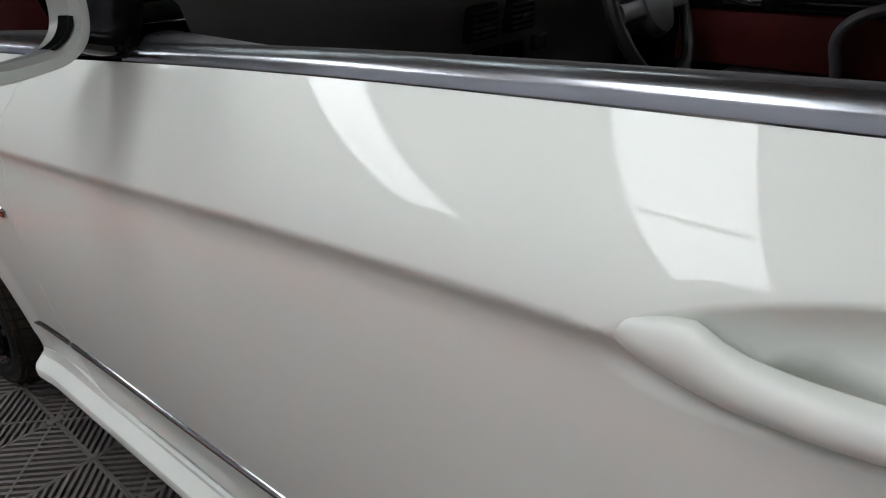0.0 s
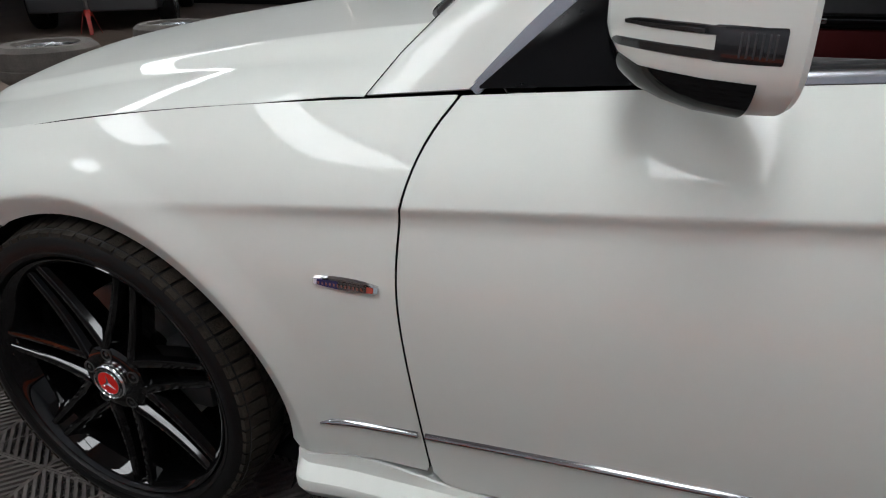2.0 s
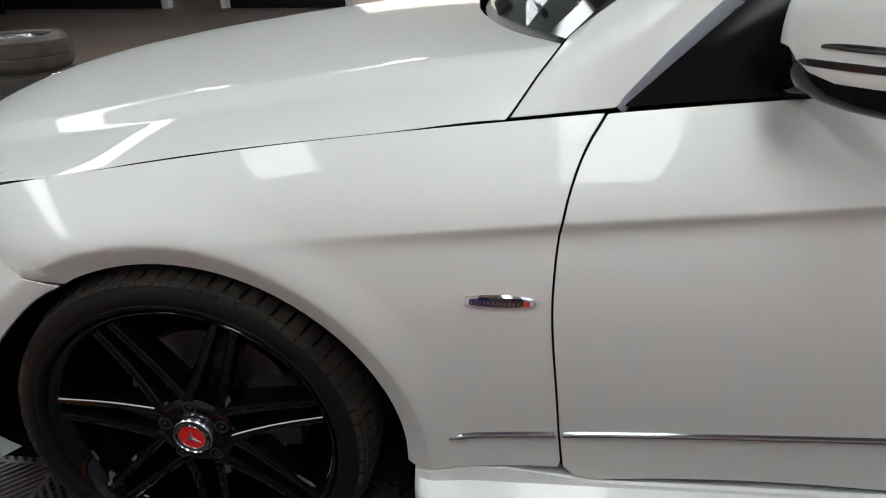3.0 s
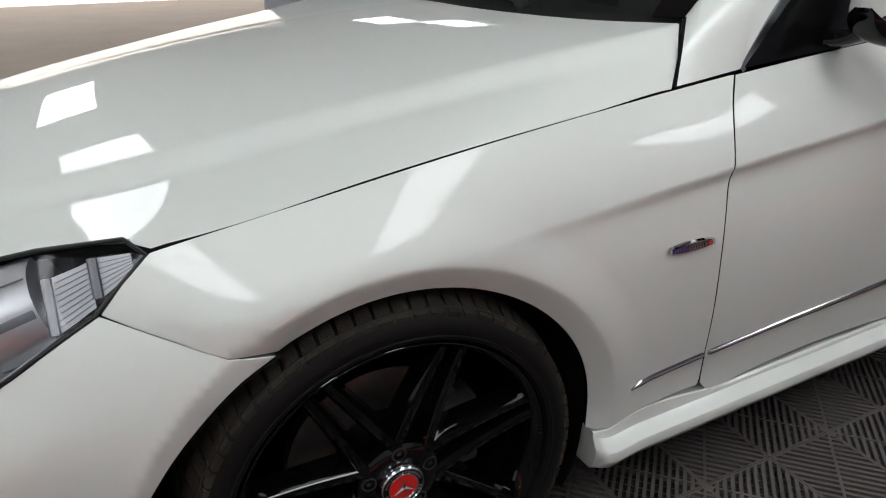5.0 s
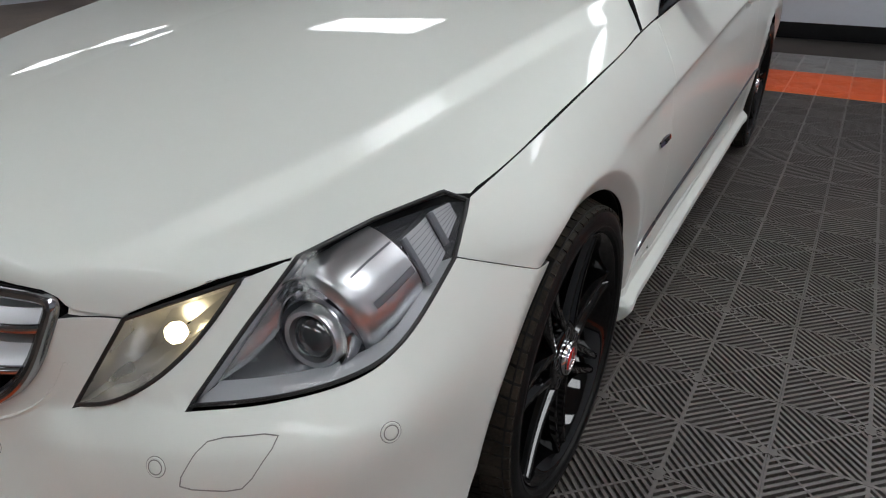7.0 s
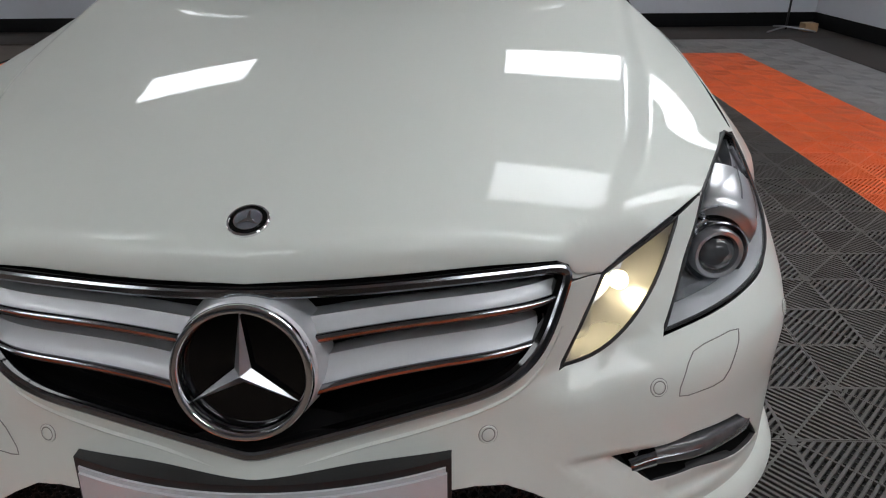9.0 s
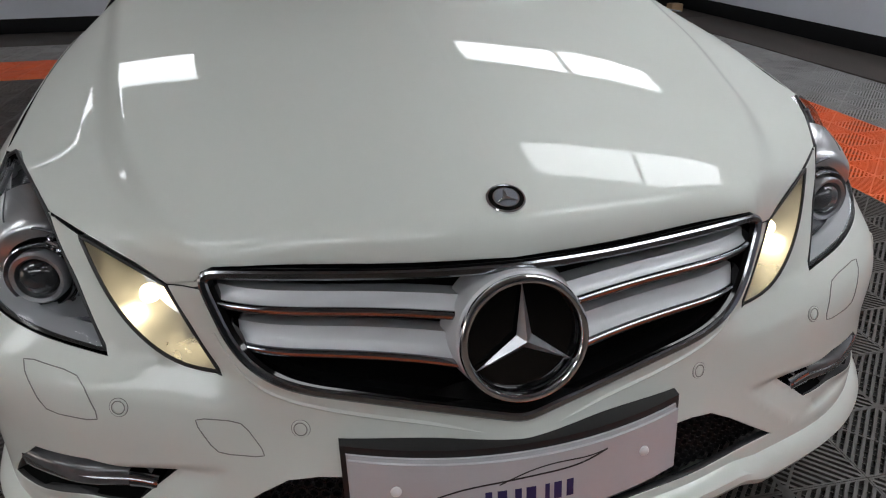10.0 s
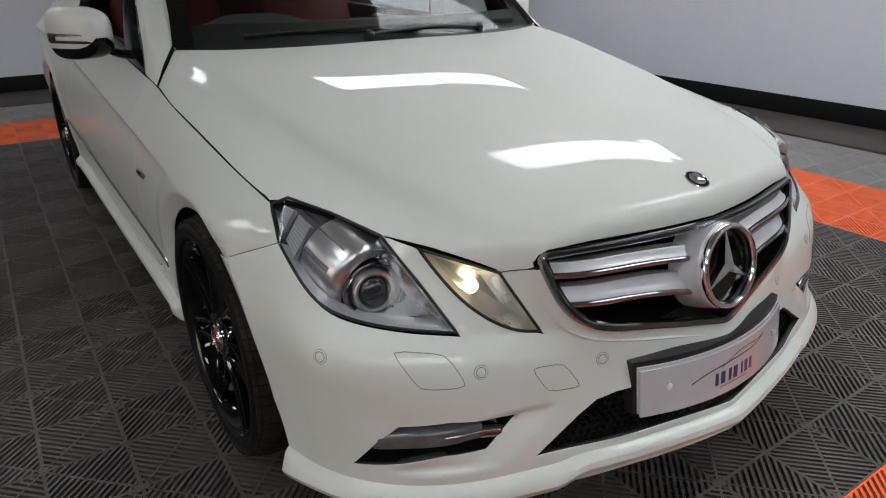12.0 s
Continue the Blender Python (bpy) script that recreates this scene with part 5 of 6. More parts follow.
    solid("pillar_gap_shade", strip([foot + (0.0012, 0.0012, 0.0006), foot + (-0.0026, -0.0026, 0.0), foot + (-0.0030, -0.0030, -0.012)]), VOID, car, "near-black strip for the shaded gap between bonnet and pillar", sgn, 50)
    run = curve([(0.801, 0.706, 0.8850), (0.786, 0.777, 0.956), (0.771, 0.847, 1.022), (0.716, 1.046, 1.173), (0.63, 1.365, 1.356)], 50)
    solid("pillar_trim", sweep(run, [(-0.011, -0.006), (0.011, -0.006), (0.0102, 0.0010), (0.0, 0.0022), (-0.0102, 0.0010)], up=(1, 0, 0), scale=np.interp(np.arange(50), [0, 2, 6, 49], [0.72, 0.9, 1.15, 1.25])), PILLAR_METAL, car, "bright trim up the pillar", sgn)
    run2 = run[6:] + np.array((-0.006, 0.020, -0.008))
    solid("pillar_seal", sweep(run2, oval(8, 0.006, 0.008), up=(1, 0, 0)), BLACK_PLASTIC, car, "", sgn)
    tri = np.array([(0.801, 0.708, 0.8885), (0.803, 0.972, 0.9090), (0.787, 1.002, 1.000), (0.757, 1.048, 1.140), (0.742, 1.020, 1.148), (0.772, 0.868, 1.030)])
    k6, mid_t = len(tri), tri.mean(0)
    v = np.vstack([tri, tri - (0.02, 0, 0), mid_t + 0.72 * (tri - mid_t) + (0.007, 0, 0), mid_t + 0.3 * (tri - mid_t) + (0.012, 0, 0), [mid_t + (0.013, 0, 0)]])
    f = [(r * k6 + k, r * k6 + (k + 1) % k6, q * k6 + (k + 1) % k6, q * k6 + k) for r, q in ((0, 2), (2, 3)) for k in range(k6)] + [(3 * k6 + k, 3 * k6 + (k + 1) % k6, 4 * k6) for k in range(k6)]
    f += [tuple(range(k6, 2 * k6))[::-1]] + [(k, k6 + k, k6 + (k + 1) % k6, (k + 1) % k6) for k in range(k6)]
    solid("mirror_triangle", (v, f), SATIN_BLACK, car, "satin black triangle at the mirror foot", sgn, 50)
    # wheel arch liner
    for cy, cz, r in (ARCH, REAR_ARCH):
        a = np.radians(np.linspace(-25, 205, 40))
        outer_r = np.stack([flank_x(cy + (r + 0.003) * np.cos(a), cz + (r + 0.003) * np.sin(a)) - 0.012, cy + (r + 0.003) * np.cos(a), cz + (r + 0.003) * np.sin(a)], 1)
        inner_r = np.stack([np.full(40, 0.52), cy + (r + 0.01) * np.cos(a), cz + (r + 0.01) * np.sin(a)], 1)
        solid("arch_liner", strip([outer_r, inner_r]), VOID, car, "black arch liner", sgn)
        solid("arch_wall", strip([inner_r, inner_r * (1, 0, 0) + (0, cy, cz)]), VOID, car, "", sgn)
    edge_run = np.array(ARCH_EDGE)
    solid("arch_liner", strip([edge_run - (0.012, 0, 0), edge_run * (0, 1, 1) + (0.50, -0.01, 0)]), VOID, car, "", sgn)
    # door handle bar over its dish
    handle = new("door_handle")
    handle.parent = car
    # pointed flush nose, then a bar standing free of the dish
    ys = np.concatenate([np.linspace(1.6945, 1.715, 8), np.linspace(1.722, 1.765, 14), np.linspace(1.775, 1.965, 26)])
    top = np.interp(ys, [1.694, 1.700, 1.710, 1.732, 1.748, 1.756, 1.766, 1.785, 1.81, 1.85, 1.93, 1.965], [0.8362, 0.842, 0.849, 0.8555, 0.8590, 0.8565, 0.8520, 0.8490, 0.8485, 0.8505, 0.8570, 0.862])
    low = np.interp(ys, [1.694, 1.700, 1.710, 1.728, 1.746, 1.779, 1.81, 1.851, 1.93, 1.965], [0.8358, 0.8315, 0.826, 0.8215, 0.8185, 0.8180, 0.8195, 0.8240, 0.838, 0.850])
    proud = np.interp(ys, [1.694, 1.71, 1.74, 1.78, 1.83, 1.90, 1.95, 1.965], [0.002, 0.005, 0.008, 0.012, 0.014, 0.013, 0.009, 0.004])
    deep = np.interp(ys, [1.694, 1.70, 1.72, 1.76, 1.85, 1.965], [0.0015, 0.005, 0.009, 0.011, 0.012, 0.009])
    base_x = flank_x(np.full_like(ys, 1.62), np.full_like(ys, 0.80)) - 0.10 * (0.5 * (top + low) - 0.836)
    rings = []
    for k in range(len(ys)):
        o = oval(22, 1.0, 1.0, 2.5)
        zc, hz = 0.5 * (top[k] + low[k]), 0.5 * (top[k] - low[k])
        rings.append(np.stack([base_x[k] + proud[k] - 0.006 + o[:, 0] * deep[k] - 0.25 * (o[:, 1] > 0) * o[:, 1] * hz, np.full(22, ys[k]), zc + o[:, 1] * hz], 1))
    v, f = strip(rings, closed=True)
    f += [tuple(range(22)), tuple(range((len(ys) - 1) * 22, len(ys) * 22))[::-1]]
    solid("grip", (v, f), PAINT, handle, "", sgn, 50)


# ---------------------------------------------------------------- door mirrors
MIRROR_GLASS = mat("mirror glass", (0.85, 0.86, 0.87), 0.02, 1.0, 0.01, 4, rough_vary=0.0)
SMOKED = mat("smoked indicator lens", (0.014, 0.014, 0.016), 0.14, 0.0, 0.2, 40, coat=0.4)
LENS_RIB = mat("smoked lens ribs", (0.032, 0.032, 0.036), 0.4, 0.0, 0.1, 40)
# plan of the shell: y, inner x, outer x, half height
STATIONS = [(0.882, 0.866, 0.896, 0.022), (0.888, 0.852, 0.912, 0.040), (0.900, 0.843, 0.932, 0.055), (0.925, 0.838, 0.958, 0.066), (0.955, 0.837, 0.984, 0.072), (0.99, 0.838, 1.012, 0.0755), (1.03, 0.840, 1.031, 0.0765), (1.062, 0.843, 1.034, 0.0750)]
MZ = 1.000


def mirror_section(y, xi, xo, hz, grow=0.0, n=64, p=3.4):
    cx, hx = (xi + xo) / 2, (xo - xi) / 2
    o = oval(n, hx + grow, hz + grow, p)
    x = cx + o[:, 0]
    back = 0.055 * (x - 1.02) / 0.18 * step(0.90, 1.05, y)
    tall = np.where(o[:, 1] < 0, 1.11, 1.0)
    return np.stack([x, y + back, MZ + tall * o[:, 1] * (1 + 0.05 * (x - 0.94) / 0.1)], 1)


def seated(name, geo, *rest):
    """A part of the mirror head, set on its foot."""
    v = np.array(geo[0], float)
    v[:, 0] -= 0.12 * np.maximum(0, v[:, 0] - 0.87)
    v[:, 1] += 0.06 * np.maximum(0, 1.062 - v[:, 1]) - 0.013
    solid(name, (v, geo[1]), *rest)


for sgn in (1, -1):
    m = new("door_mirror")
    m.parent = car
    rows = [mirror_section(*q) for q in STATIONS]
    v, f = strip(rows, closed=True)
    f.append(tuple(range(64))[::-1])
    seated("housing", (v, f), PAINT, m, "white mirror shell", sgn, 60)
    lip_rows = [mirror_section(1.062, 0.843, 1.034, 0.0750), mirror_section(1.068, 0.846, 1.031, 0.0720), mirror_section(1.066, 0.855, 1.021, 0.0625), mirror_section(1.034, 0.857, 1.018, 0.0600)]
    seated("rear_frame", strip(lip_rows, closed=True), PAINT, m, "", sgn, 60)
    glass_loop = mirror_section(1.036, 0.8565, 1.0185, 0.0605)
    seated("glass", (glass_loop, [tuple(range(64))]), MIRROR_GLASS, m, "mirror glass", sgn)
    rows = []
    for (y, xi, xo, hz), cut in zip(STATIONS, [min(float(np.interp(q[0], [0.88, 0.95], [0.55, 0.80])), 0.046 / (1.11 * q[3])) for q in STATIONS][:-1]):
        cx, hx = (xi + xo) / 2, (xo - xi) / 2 + 0.0022
        ang = np.linspace(math.pi + math.asin(cut ** 1.7), 2 * math.pi - math.asin(cut ** 1.7), 30)
        c, q = np.cos(ang), np.sin(ang)
        x = cx + hx * np.sign(c) * np.abs(c) ** (2 / 3.4)
        zz = MZ - 1.11 * (hz + 0.0022) * np.abs(q) ** (2 / 3.4) * (1 + 0.05 * (x - 0.94) / 0.1)
        rows.append(np.stack([x, y + 0.055 * (x - 1.02) / 0.18 * step(0.90, 1.05, y), zz], 1))
    v, f = strip(rows[::-1])
    f.append(tuple(range(6 * 30, 7 * 30)))
    seated("lower_shell", (v, f), BLACK_GLOSS, m, "gloss black underside", sgn)

    def band(z0, z1, y0, y1, name, off=0.0018, material=SMOKED, label="smoked indicator lens", tip=0.0):
        ys = np.linspace(y0, y1, 26)
        st = np.array(STATIONS)
        xi, xo, hz = (np.interp(ys, st[:, 0], st[:, k]) for k in (1, 2, 3))
        cx, hx = (xi + xo) / 2, (xo - xi) / 2
        half = 0.5 * (z1 - z0) * (np.sqrt(np.clip(1 - np.clip(1 - (ys - y0) / tip, 0, 1) ** 2, 0.02, 1)) if tip else np.ones_like(ys))
        out = []
        for q in np.linspace(-1, 1, 7):
            z = 0.5 * (z0 + z1) + q * half
            k = np.clip(1 - np.abs((z - MZ) / (np.where(z < MZ, 1.11, 1.0) * hz + 0.0015)) ** 3.4, 0, 1) ** (1 / 3.4)
            x = cx + (hx + off - 0.004 * (abs(q) > 0.99)) * k
            out.append(np.stack([x, ys + 0.055 * (x - 1.02) / 0.18 * step(0.90, 1.05, ys), z], 1))
        seated(name, strip(out), material, m, label, sgn)

    band(0.966, 0.977, 0.8905, 1.000, "indicator", tip=0.012)
    band(0.987, 0.997, 0.9060, 1.000, "indicator", tip=0.030)
    band(0.963, 1.000, 0.994, 1.046, "indicator")
    band(0.9885, 0.9935, 0.905, 0.985, "indicator_chrome", 0.0026, DARK_CHROME, "chrome fleck inside the lens")
    for k in range(6):
        band(0.967, 0.996, 1.012 + 0.005 * k, 1.0135 + 0.005 * k, "lens_rib", 0.0022, LENS_RIB, "")
    solid("arm", sweep(curve([(0.785, 0.935, 0.922), (0.825, 0.943, 0.928), (0.850, 0.944, 0.938), (0.872, 0.940, 0.950)], 14), oval(14, 0.036, 0.015, 2.6), up=(0, 0, 1), scale=np.linspace(1.0, 0.85, 14)), BLACK_GLOSS, m, "black mirror foot", sgn)
    corner_rows = [mirror_section(y, 0.8580, 1.017, 0.0590)[35:46] for y in np.linspace(1.0365, 1.051, 5)]
    seated("black_corner", strip(corner_rows), VOID, m, "black cut-out in the reveal", sgn)


# ---------------------------------------------------------------- cabin
GLASS = clear("windscreen glass", (0.72, 0.78, 0.76), 0.45)
base_in = curve([(-0.728, 0.634, 0.968), (-0.55, 0.566, 0.968), (-0.30, 0.512, 0.966), (0.0, 0.495, 0.964), (0.30, 0.512, 0.966), (0.55, 0.566, 0.968), (0.728, 0.634, 0.968)], 50)
top_in = curve([(-0.575, 1.335, 1.372), (-0.30, 1.27, 1.398), (0.0, 1.25, 1.405), (0.30, 1.27, 1.398), (0.575, 1.335, 1.372)], 50)
rows = [base_in + (top_in - base_in) * s + np.array((0, -0.05, 0.03)) * math.sin(math.pi * s) for s in np.linspace(0, 1, 12)]
pane = part("windscreen", bm_of(strip(rows)), GLASS, car, "tinted windscreen")
pane.visible_shadow = False
edge = curve([(-0.72, 0.640, 0.972), (-0.55, 0.572, 0.972), (-0.30, 0.520, 0.970), (0.0, 0.503, 0.968), (0.30, 0.520, 0.970), (0.55, 0.572, 0.972), (0.72, 0.640, 0.972)], 40)
part("scuttle", bm_of(strip([edge + (0, -0.02, -0.02), edge + (0, 0.004, -0.001), edge + (0, 0.05, 0.020), edge + (0, 0.10, 0.052)])), BLACK_PLASTIC, car, "black scuttle under the wipers")
for sgn in (1, -1):
    frit = np.array([rows[k][-1] for k in range(12)]) if sgn > 0 else np.array([rows[k][0] for k in range(12)])
    inn = np.array([rows[k][-3] for k in range(12)]) if sgn > 0 else np.array([rows[k][2] for k in range(12)])
    part("windscreen_border", bm_of(strip([frit + (0, -0.003, 0.002), inn + (0, -0.003, 0.002)])), BLACK_GLOSS, car, "black printed glass border")


def wiper(name, foot, elbow, tip0, tip1):
    w = new(name)
    w.parent = car
    part("arm", bm_of(sweep(curve([foot, elbow, (np.array(tip0) + np.array(tip1)) / 2], 16), oval(8, 0.008, 0.006), up=(0, -0.5, 1))), BLACK_PLASTIC, w)
    part("blade", bm_of(sweep(curve([tip0, (np.array(tip0) + np.array(tip1)) / 2 + (0, -0.004, 0.004), tip1], 16), oval(8, 0.005, 0.011), up=(0, -0.5, 1))), BLACK_PLASTIC, w)
    part("pivot", bm_of(disc_on(np.array(foot), (0, -0.4, 1), [(-0.02, 0.016), (0.008, 0.015), (0.012, 0.010), (0.013, 0.0001)], 18)), BLACK_PLASTIC, w)


wiper("wiper", (-0.12, 0.505, 0.982), (0.05, 0.515, 0.992), (0.02, 0.535, 0.990), (0.58, 0.605, 0.988))
wiper("wiper", (0.36, 0.530, 0.982), (0.15, 0.527, 0.994), (-0.52, 0.590, 0.988), (0.10, 0.535, 0.992))

# roof, rear deck and tail
roof_rows = []
for y, z, w, drop in ((1.255, 1.402, 0.575, 0.03), (1.5, 1.425, 0.60, 0.035), (1.9, 1.425, 0.60, 0.04), (2.3, 1.385, 0.585, 0.045), (2.7, 1.285, 0.60, 0.06), (3.1, 1.10, 0.66, 0.06), (3.3, 1.02, 0.68, 0.05), (3.66, 0.99, 0.66, 0.05)):
    xs = np.linspace(-w, w, 24)
    roof_rows.append(np.stack([xs, np.full(24, y) + (0.08 * (np.abs(xs) / w) ** 2 if y < 1.3 else 0), z - drop * (np.abs(xs) / w) ** 3], 1))
part("roof", bm_of(strip(roof_rows)), PAINT, car, sharp=60)
for sgn in (1, -1):
    up = [r[-1 if sgn > 0 else 0] for r in roof_rows[3:]]
    low = [(sgn * float(TOP_X(y)), y, float(TOP_Z(y))) for y in (2.10, 2.60, 3.0, 3.3, 3.62)]
    part("rear_pillar", bm_of(strip([up, low])), PAINT, car)
    rail = curve([(sgn * 0.60, 1.36, 1.375), (sgn * 0.61, 1.7, 1.395), (sgn * 0.60, 2.2, 1.36), (sgn * 0.64, 2.6, 1.24)], 30)
    part("roof_rail", bm_of(sweep(rail, oval(8, 0.018, 0.014))), BLACK_GLOSS, car)
tail_rows = []
for z, y, w in ((0.99, 3.66, 0.66), (0.85, 3.74, 0.68), (0.6, 3.80, 0.70), (0.35, 3.78, 0.72), (0.24, 3.70, 0.72)):
    xs = np.linspace(-w, w, 24)
    tail_rows.append(np.stack([xs, np.full(24, y) - 0.12 * (np.abs(xs) / w) ** 3, np.full(24, z)], 1))
part("rear_bumper", bm_of(strip(tail_rows)), PAINT, car, sharp=60)

# inside
part("cabin_floor", box((-0.72, 0.75, 0.22), (0.72, 2.75, 0.30)), TRIM_BLACK, car)
dash_rows = []
for y, z in ((0.60, 0.955), (0.75, 0.985), (0.95, 1.000), (0.985, 0.985), (1.005, 0.94), (0.985, 0.82), (0.955, 0.66), (0.94, 0.45)):
    xs = np.linspace(-0.72, 0.72, 30)
    hood = 0.035 * np.exp(-((xs + 0.36) / 0.17) ** 4) * (0.9 < y < 0.99)
    dash_rows.append(np.stack([xs, np.full(30, y), z + hood - 0.02 * (np.abs(xs) / 0.72) ** 4], 1))
part("dashboard", bm_of(strip(dash_rows)), DASH_SKIN, car, "dark grey soft dashboard", sharp=50)
for x in (-0.07, 0.07, 0.62, -0.64):
    vent = new("air_vent")
    vent.parent = car
    part("surround", box((x - 0.052, 0.965, 0.820), (x + 0.052, 1.006, 0.892), 0.008), VOID, vent)
    for k in range(5):
        part("slat", box((x - 0.044, 1.000, 0.829 + k * 0.012), (x + 0.044, 1.012, 0.833 + k * 0.012), 0.001, 1), BLACK_PLASTIC, vent)
    part("thumb_tab", box((x - 0.010, 1.008, 0.848), (x + 0.012, 1.018, 0.856), 0.002, 1), SATIN, vent, "small silver tab")
part("centre_console", box((-0.13, 1.00, 0.30), (0.13, 2.0, 0.60), 0.03, 3), TRIM_BLACK, car, "black centre console")
part("console_screen", box((-0.09, 0.985, 0.72), (0.09, 1.000, 0.800), 0.006), BLACK_GLOSS, car)
part("switch_panel", box((-0.185, 0.985, 0.765), (-0.135, 1.000, 0.800), 0.004), SATIN, car, "small silver switch panel")

steer = new("steering_wheel")
steer.parent = car
sc, sa = np.array((-0.37, 1.165, 0.845)), Vector((0, 0.90, 0.42)).normalized()
q = Vector((0, 0, 1)).rotation_difference(sa)
rim_loop = np.array([sc + np.array(q @ Vector((0.182 * math.cos(a), 0.182 * math.sin(a), 0))) for a in np.linspace(0, 2 * math.pi, 48, endpoint=False)])
part("rim", bm_of(sweep(rim_loop, oval(10, 0.016, 0.016), up=sa, closed=True)), BLACK_PLASTIC, steer)
part("boss", bm_of(disc_on(sc, sa, [(-0.05, 0.05), (0.0, 0.075), (0.025, 0.068), (0.035, 0.04), (0.036, 0.0001)], 32)), TRIM_BLACK, steer)
for a in (180, 0, 270):
    r = math.radians(a)
    pts = np.array([sc + np.array(q @ Vector((k * math.cos(r), k * math.sin(r), 0.012))) for k in (0.05, 0.11, 0.172)])
    part("spoke", bm_of(sweep(curve(pts, 8), oval(10, 0.020, 0.008, 3), up=sa)), SILVER if a == 270 else TRIM_BLACK, steer, "bright lower spoke" if a == 270 else "")


def seat(x, y):
    s = new("seat")
    s.parent = car
    part("cushion", box((x - 0.25, y - 0.30, 0.36), (x + 0.25, y + 0.24, 0.54), 0.06, 4), LEATHER, s)
    b = box((x - 0.25, y + 0.16, 0.46), (x + 0.25, y + 0.32, 1.10), 0.06, 4)
    bmesh.ops.rotate(b, verts=b.verts, cent=(x, y + 0.24, 0.46), matrix=Matrix.Rotation(radians(-20), 3, "X"))
    part("backrest", b, LEATHER, s)
    b = box((x - 0.13, y + 0.20, 1.08), (x + 0.13, y + 0.30, 1.25), 0.04, 4)
    bmesh.ops.rotate(b, verts=b.verts, cent=(x, y + 0.24, 0.46), matrix=Matrix.Rotation(radians(-20), 3, "X"))
    part("headrest", b, LEATHER, s)
    for dx in (-0.245, 0.245):
        b = box((x + dx - 0.05, y - 0.25, 0.44), (x + dx + 0.05, y + 0.20, 0.60), 0.04, 3)
        part("bolster", b, TRIM_BLACK, s, "black side bolster")


for x, y in ((-0.37, 1.72), (0.37, 1.72)):
    seat(x, y)
part("rear_bench", box((-0.60, 2.45, 0.40), (0.60, 2.95, 0.58), 0.05, 3), LEATHER, car, "dark red rear bench")
part("rear_backrest", box((-0.60, 2.85, 0.50), (0.60, 3.02, 1.02), 0.05, 3), LEATHER, car)
for sgn in (1, -1):
    lining = new("door_lining")
    lining.parent = car
    def slab(name, x0, x1, y0, y1, z0, z1, m, lab="", b=0.012):
        lo, hi = min(sgn * x0, sgn * x1), max(sgn * x0, sgn * x1)
        part(name, box((lo, y0, z0), (hi, y1, z1), b, 3), m, lining, lab)
    slab("upper_roll", 0.715, 0.775, 0.95, 2.02, 0.835, 0.935, TRIM_BLACK, "", 0.025)
    slab("red_panel", 0.725, 0.77, 1.10, 2.02, 0.655, 0.80, LEATHER, "dark red leather insert")
    slab("wood_strip", 0.718, 0.765, 0.95, 2.02, 0.800, 0.835, BLACK_GLOSS)
    slab("armrest", 0.66, 0.765, 1.25, 1.95, 0.575, 0.650, TRIM_BLACK)
    part("pull_handle", bm_of(sweep(curve([(sgn * 0.715, 1.66, 0.845), (sgn * 0.690, 1.60, 0.828), (sgn * 0.685, 1.535, 0.795), (sgn * 0.685, 1.512, 0.750), (sgn * 0.688, 1.522, 0.700), (sgn * 0.700, 1.53, 0.640)], 24), oval(12, 0.014, 0.020), up=(1, 0, 0))), mat("grey grained plastic", (0.16, 0.16, 0.17), 0.45, 0.0, 0.1, 20), lining, "grey pull handle")
    slab("lower_panel", 0.72, 0.77, 0.85, 2.02, 0.28, 0.58, TRIM_BLACK)
    slab("inner_handle", 0.706, 0.722, 1.22, 1.32, 0.815, 0.832, CHROME, "chrome inner handle", 0.005)


# ---------------------------------------------------------------- wheels
def join(bm, geo):
    vs = [bm.verts.new(tuple(map(float, p))) for p in geo[0]]
    for q in geo[1]:
        try:
            bm.faces.new([vs[k] for k in q])
        except ValueError:
            pass


def turned(geo, a):
    c, s = math.cos(a), math.sin(a)
    v = np.array(geo[0])
    return np.stack([v[:, 0], v[:, 1] * c - v[:, 2] * s, v[:, 1] * s + v[:, 2] * c], 1), geo[1]


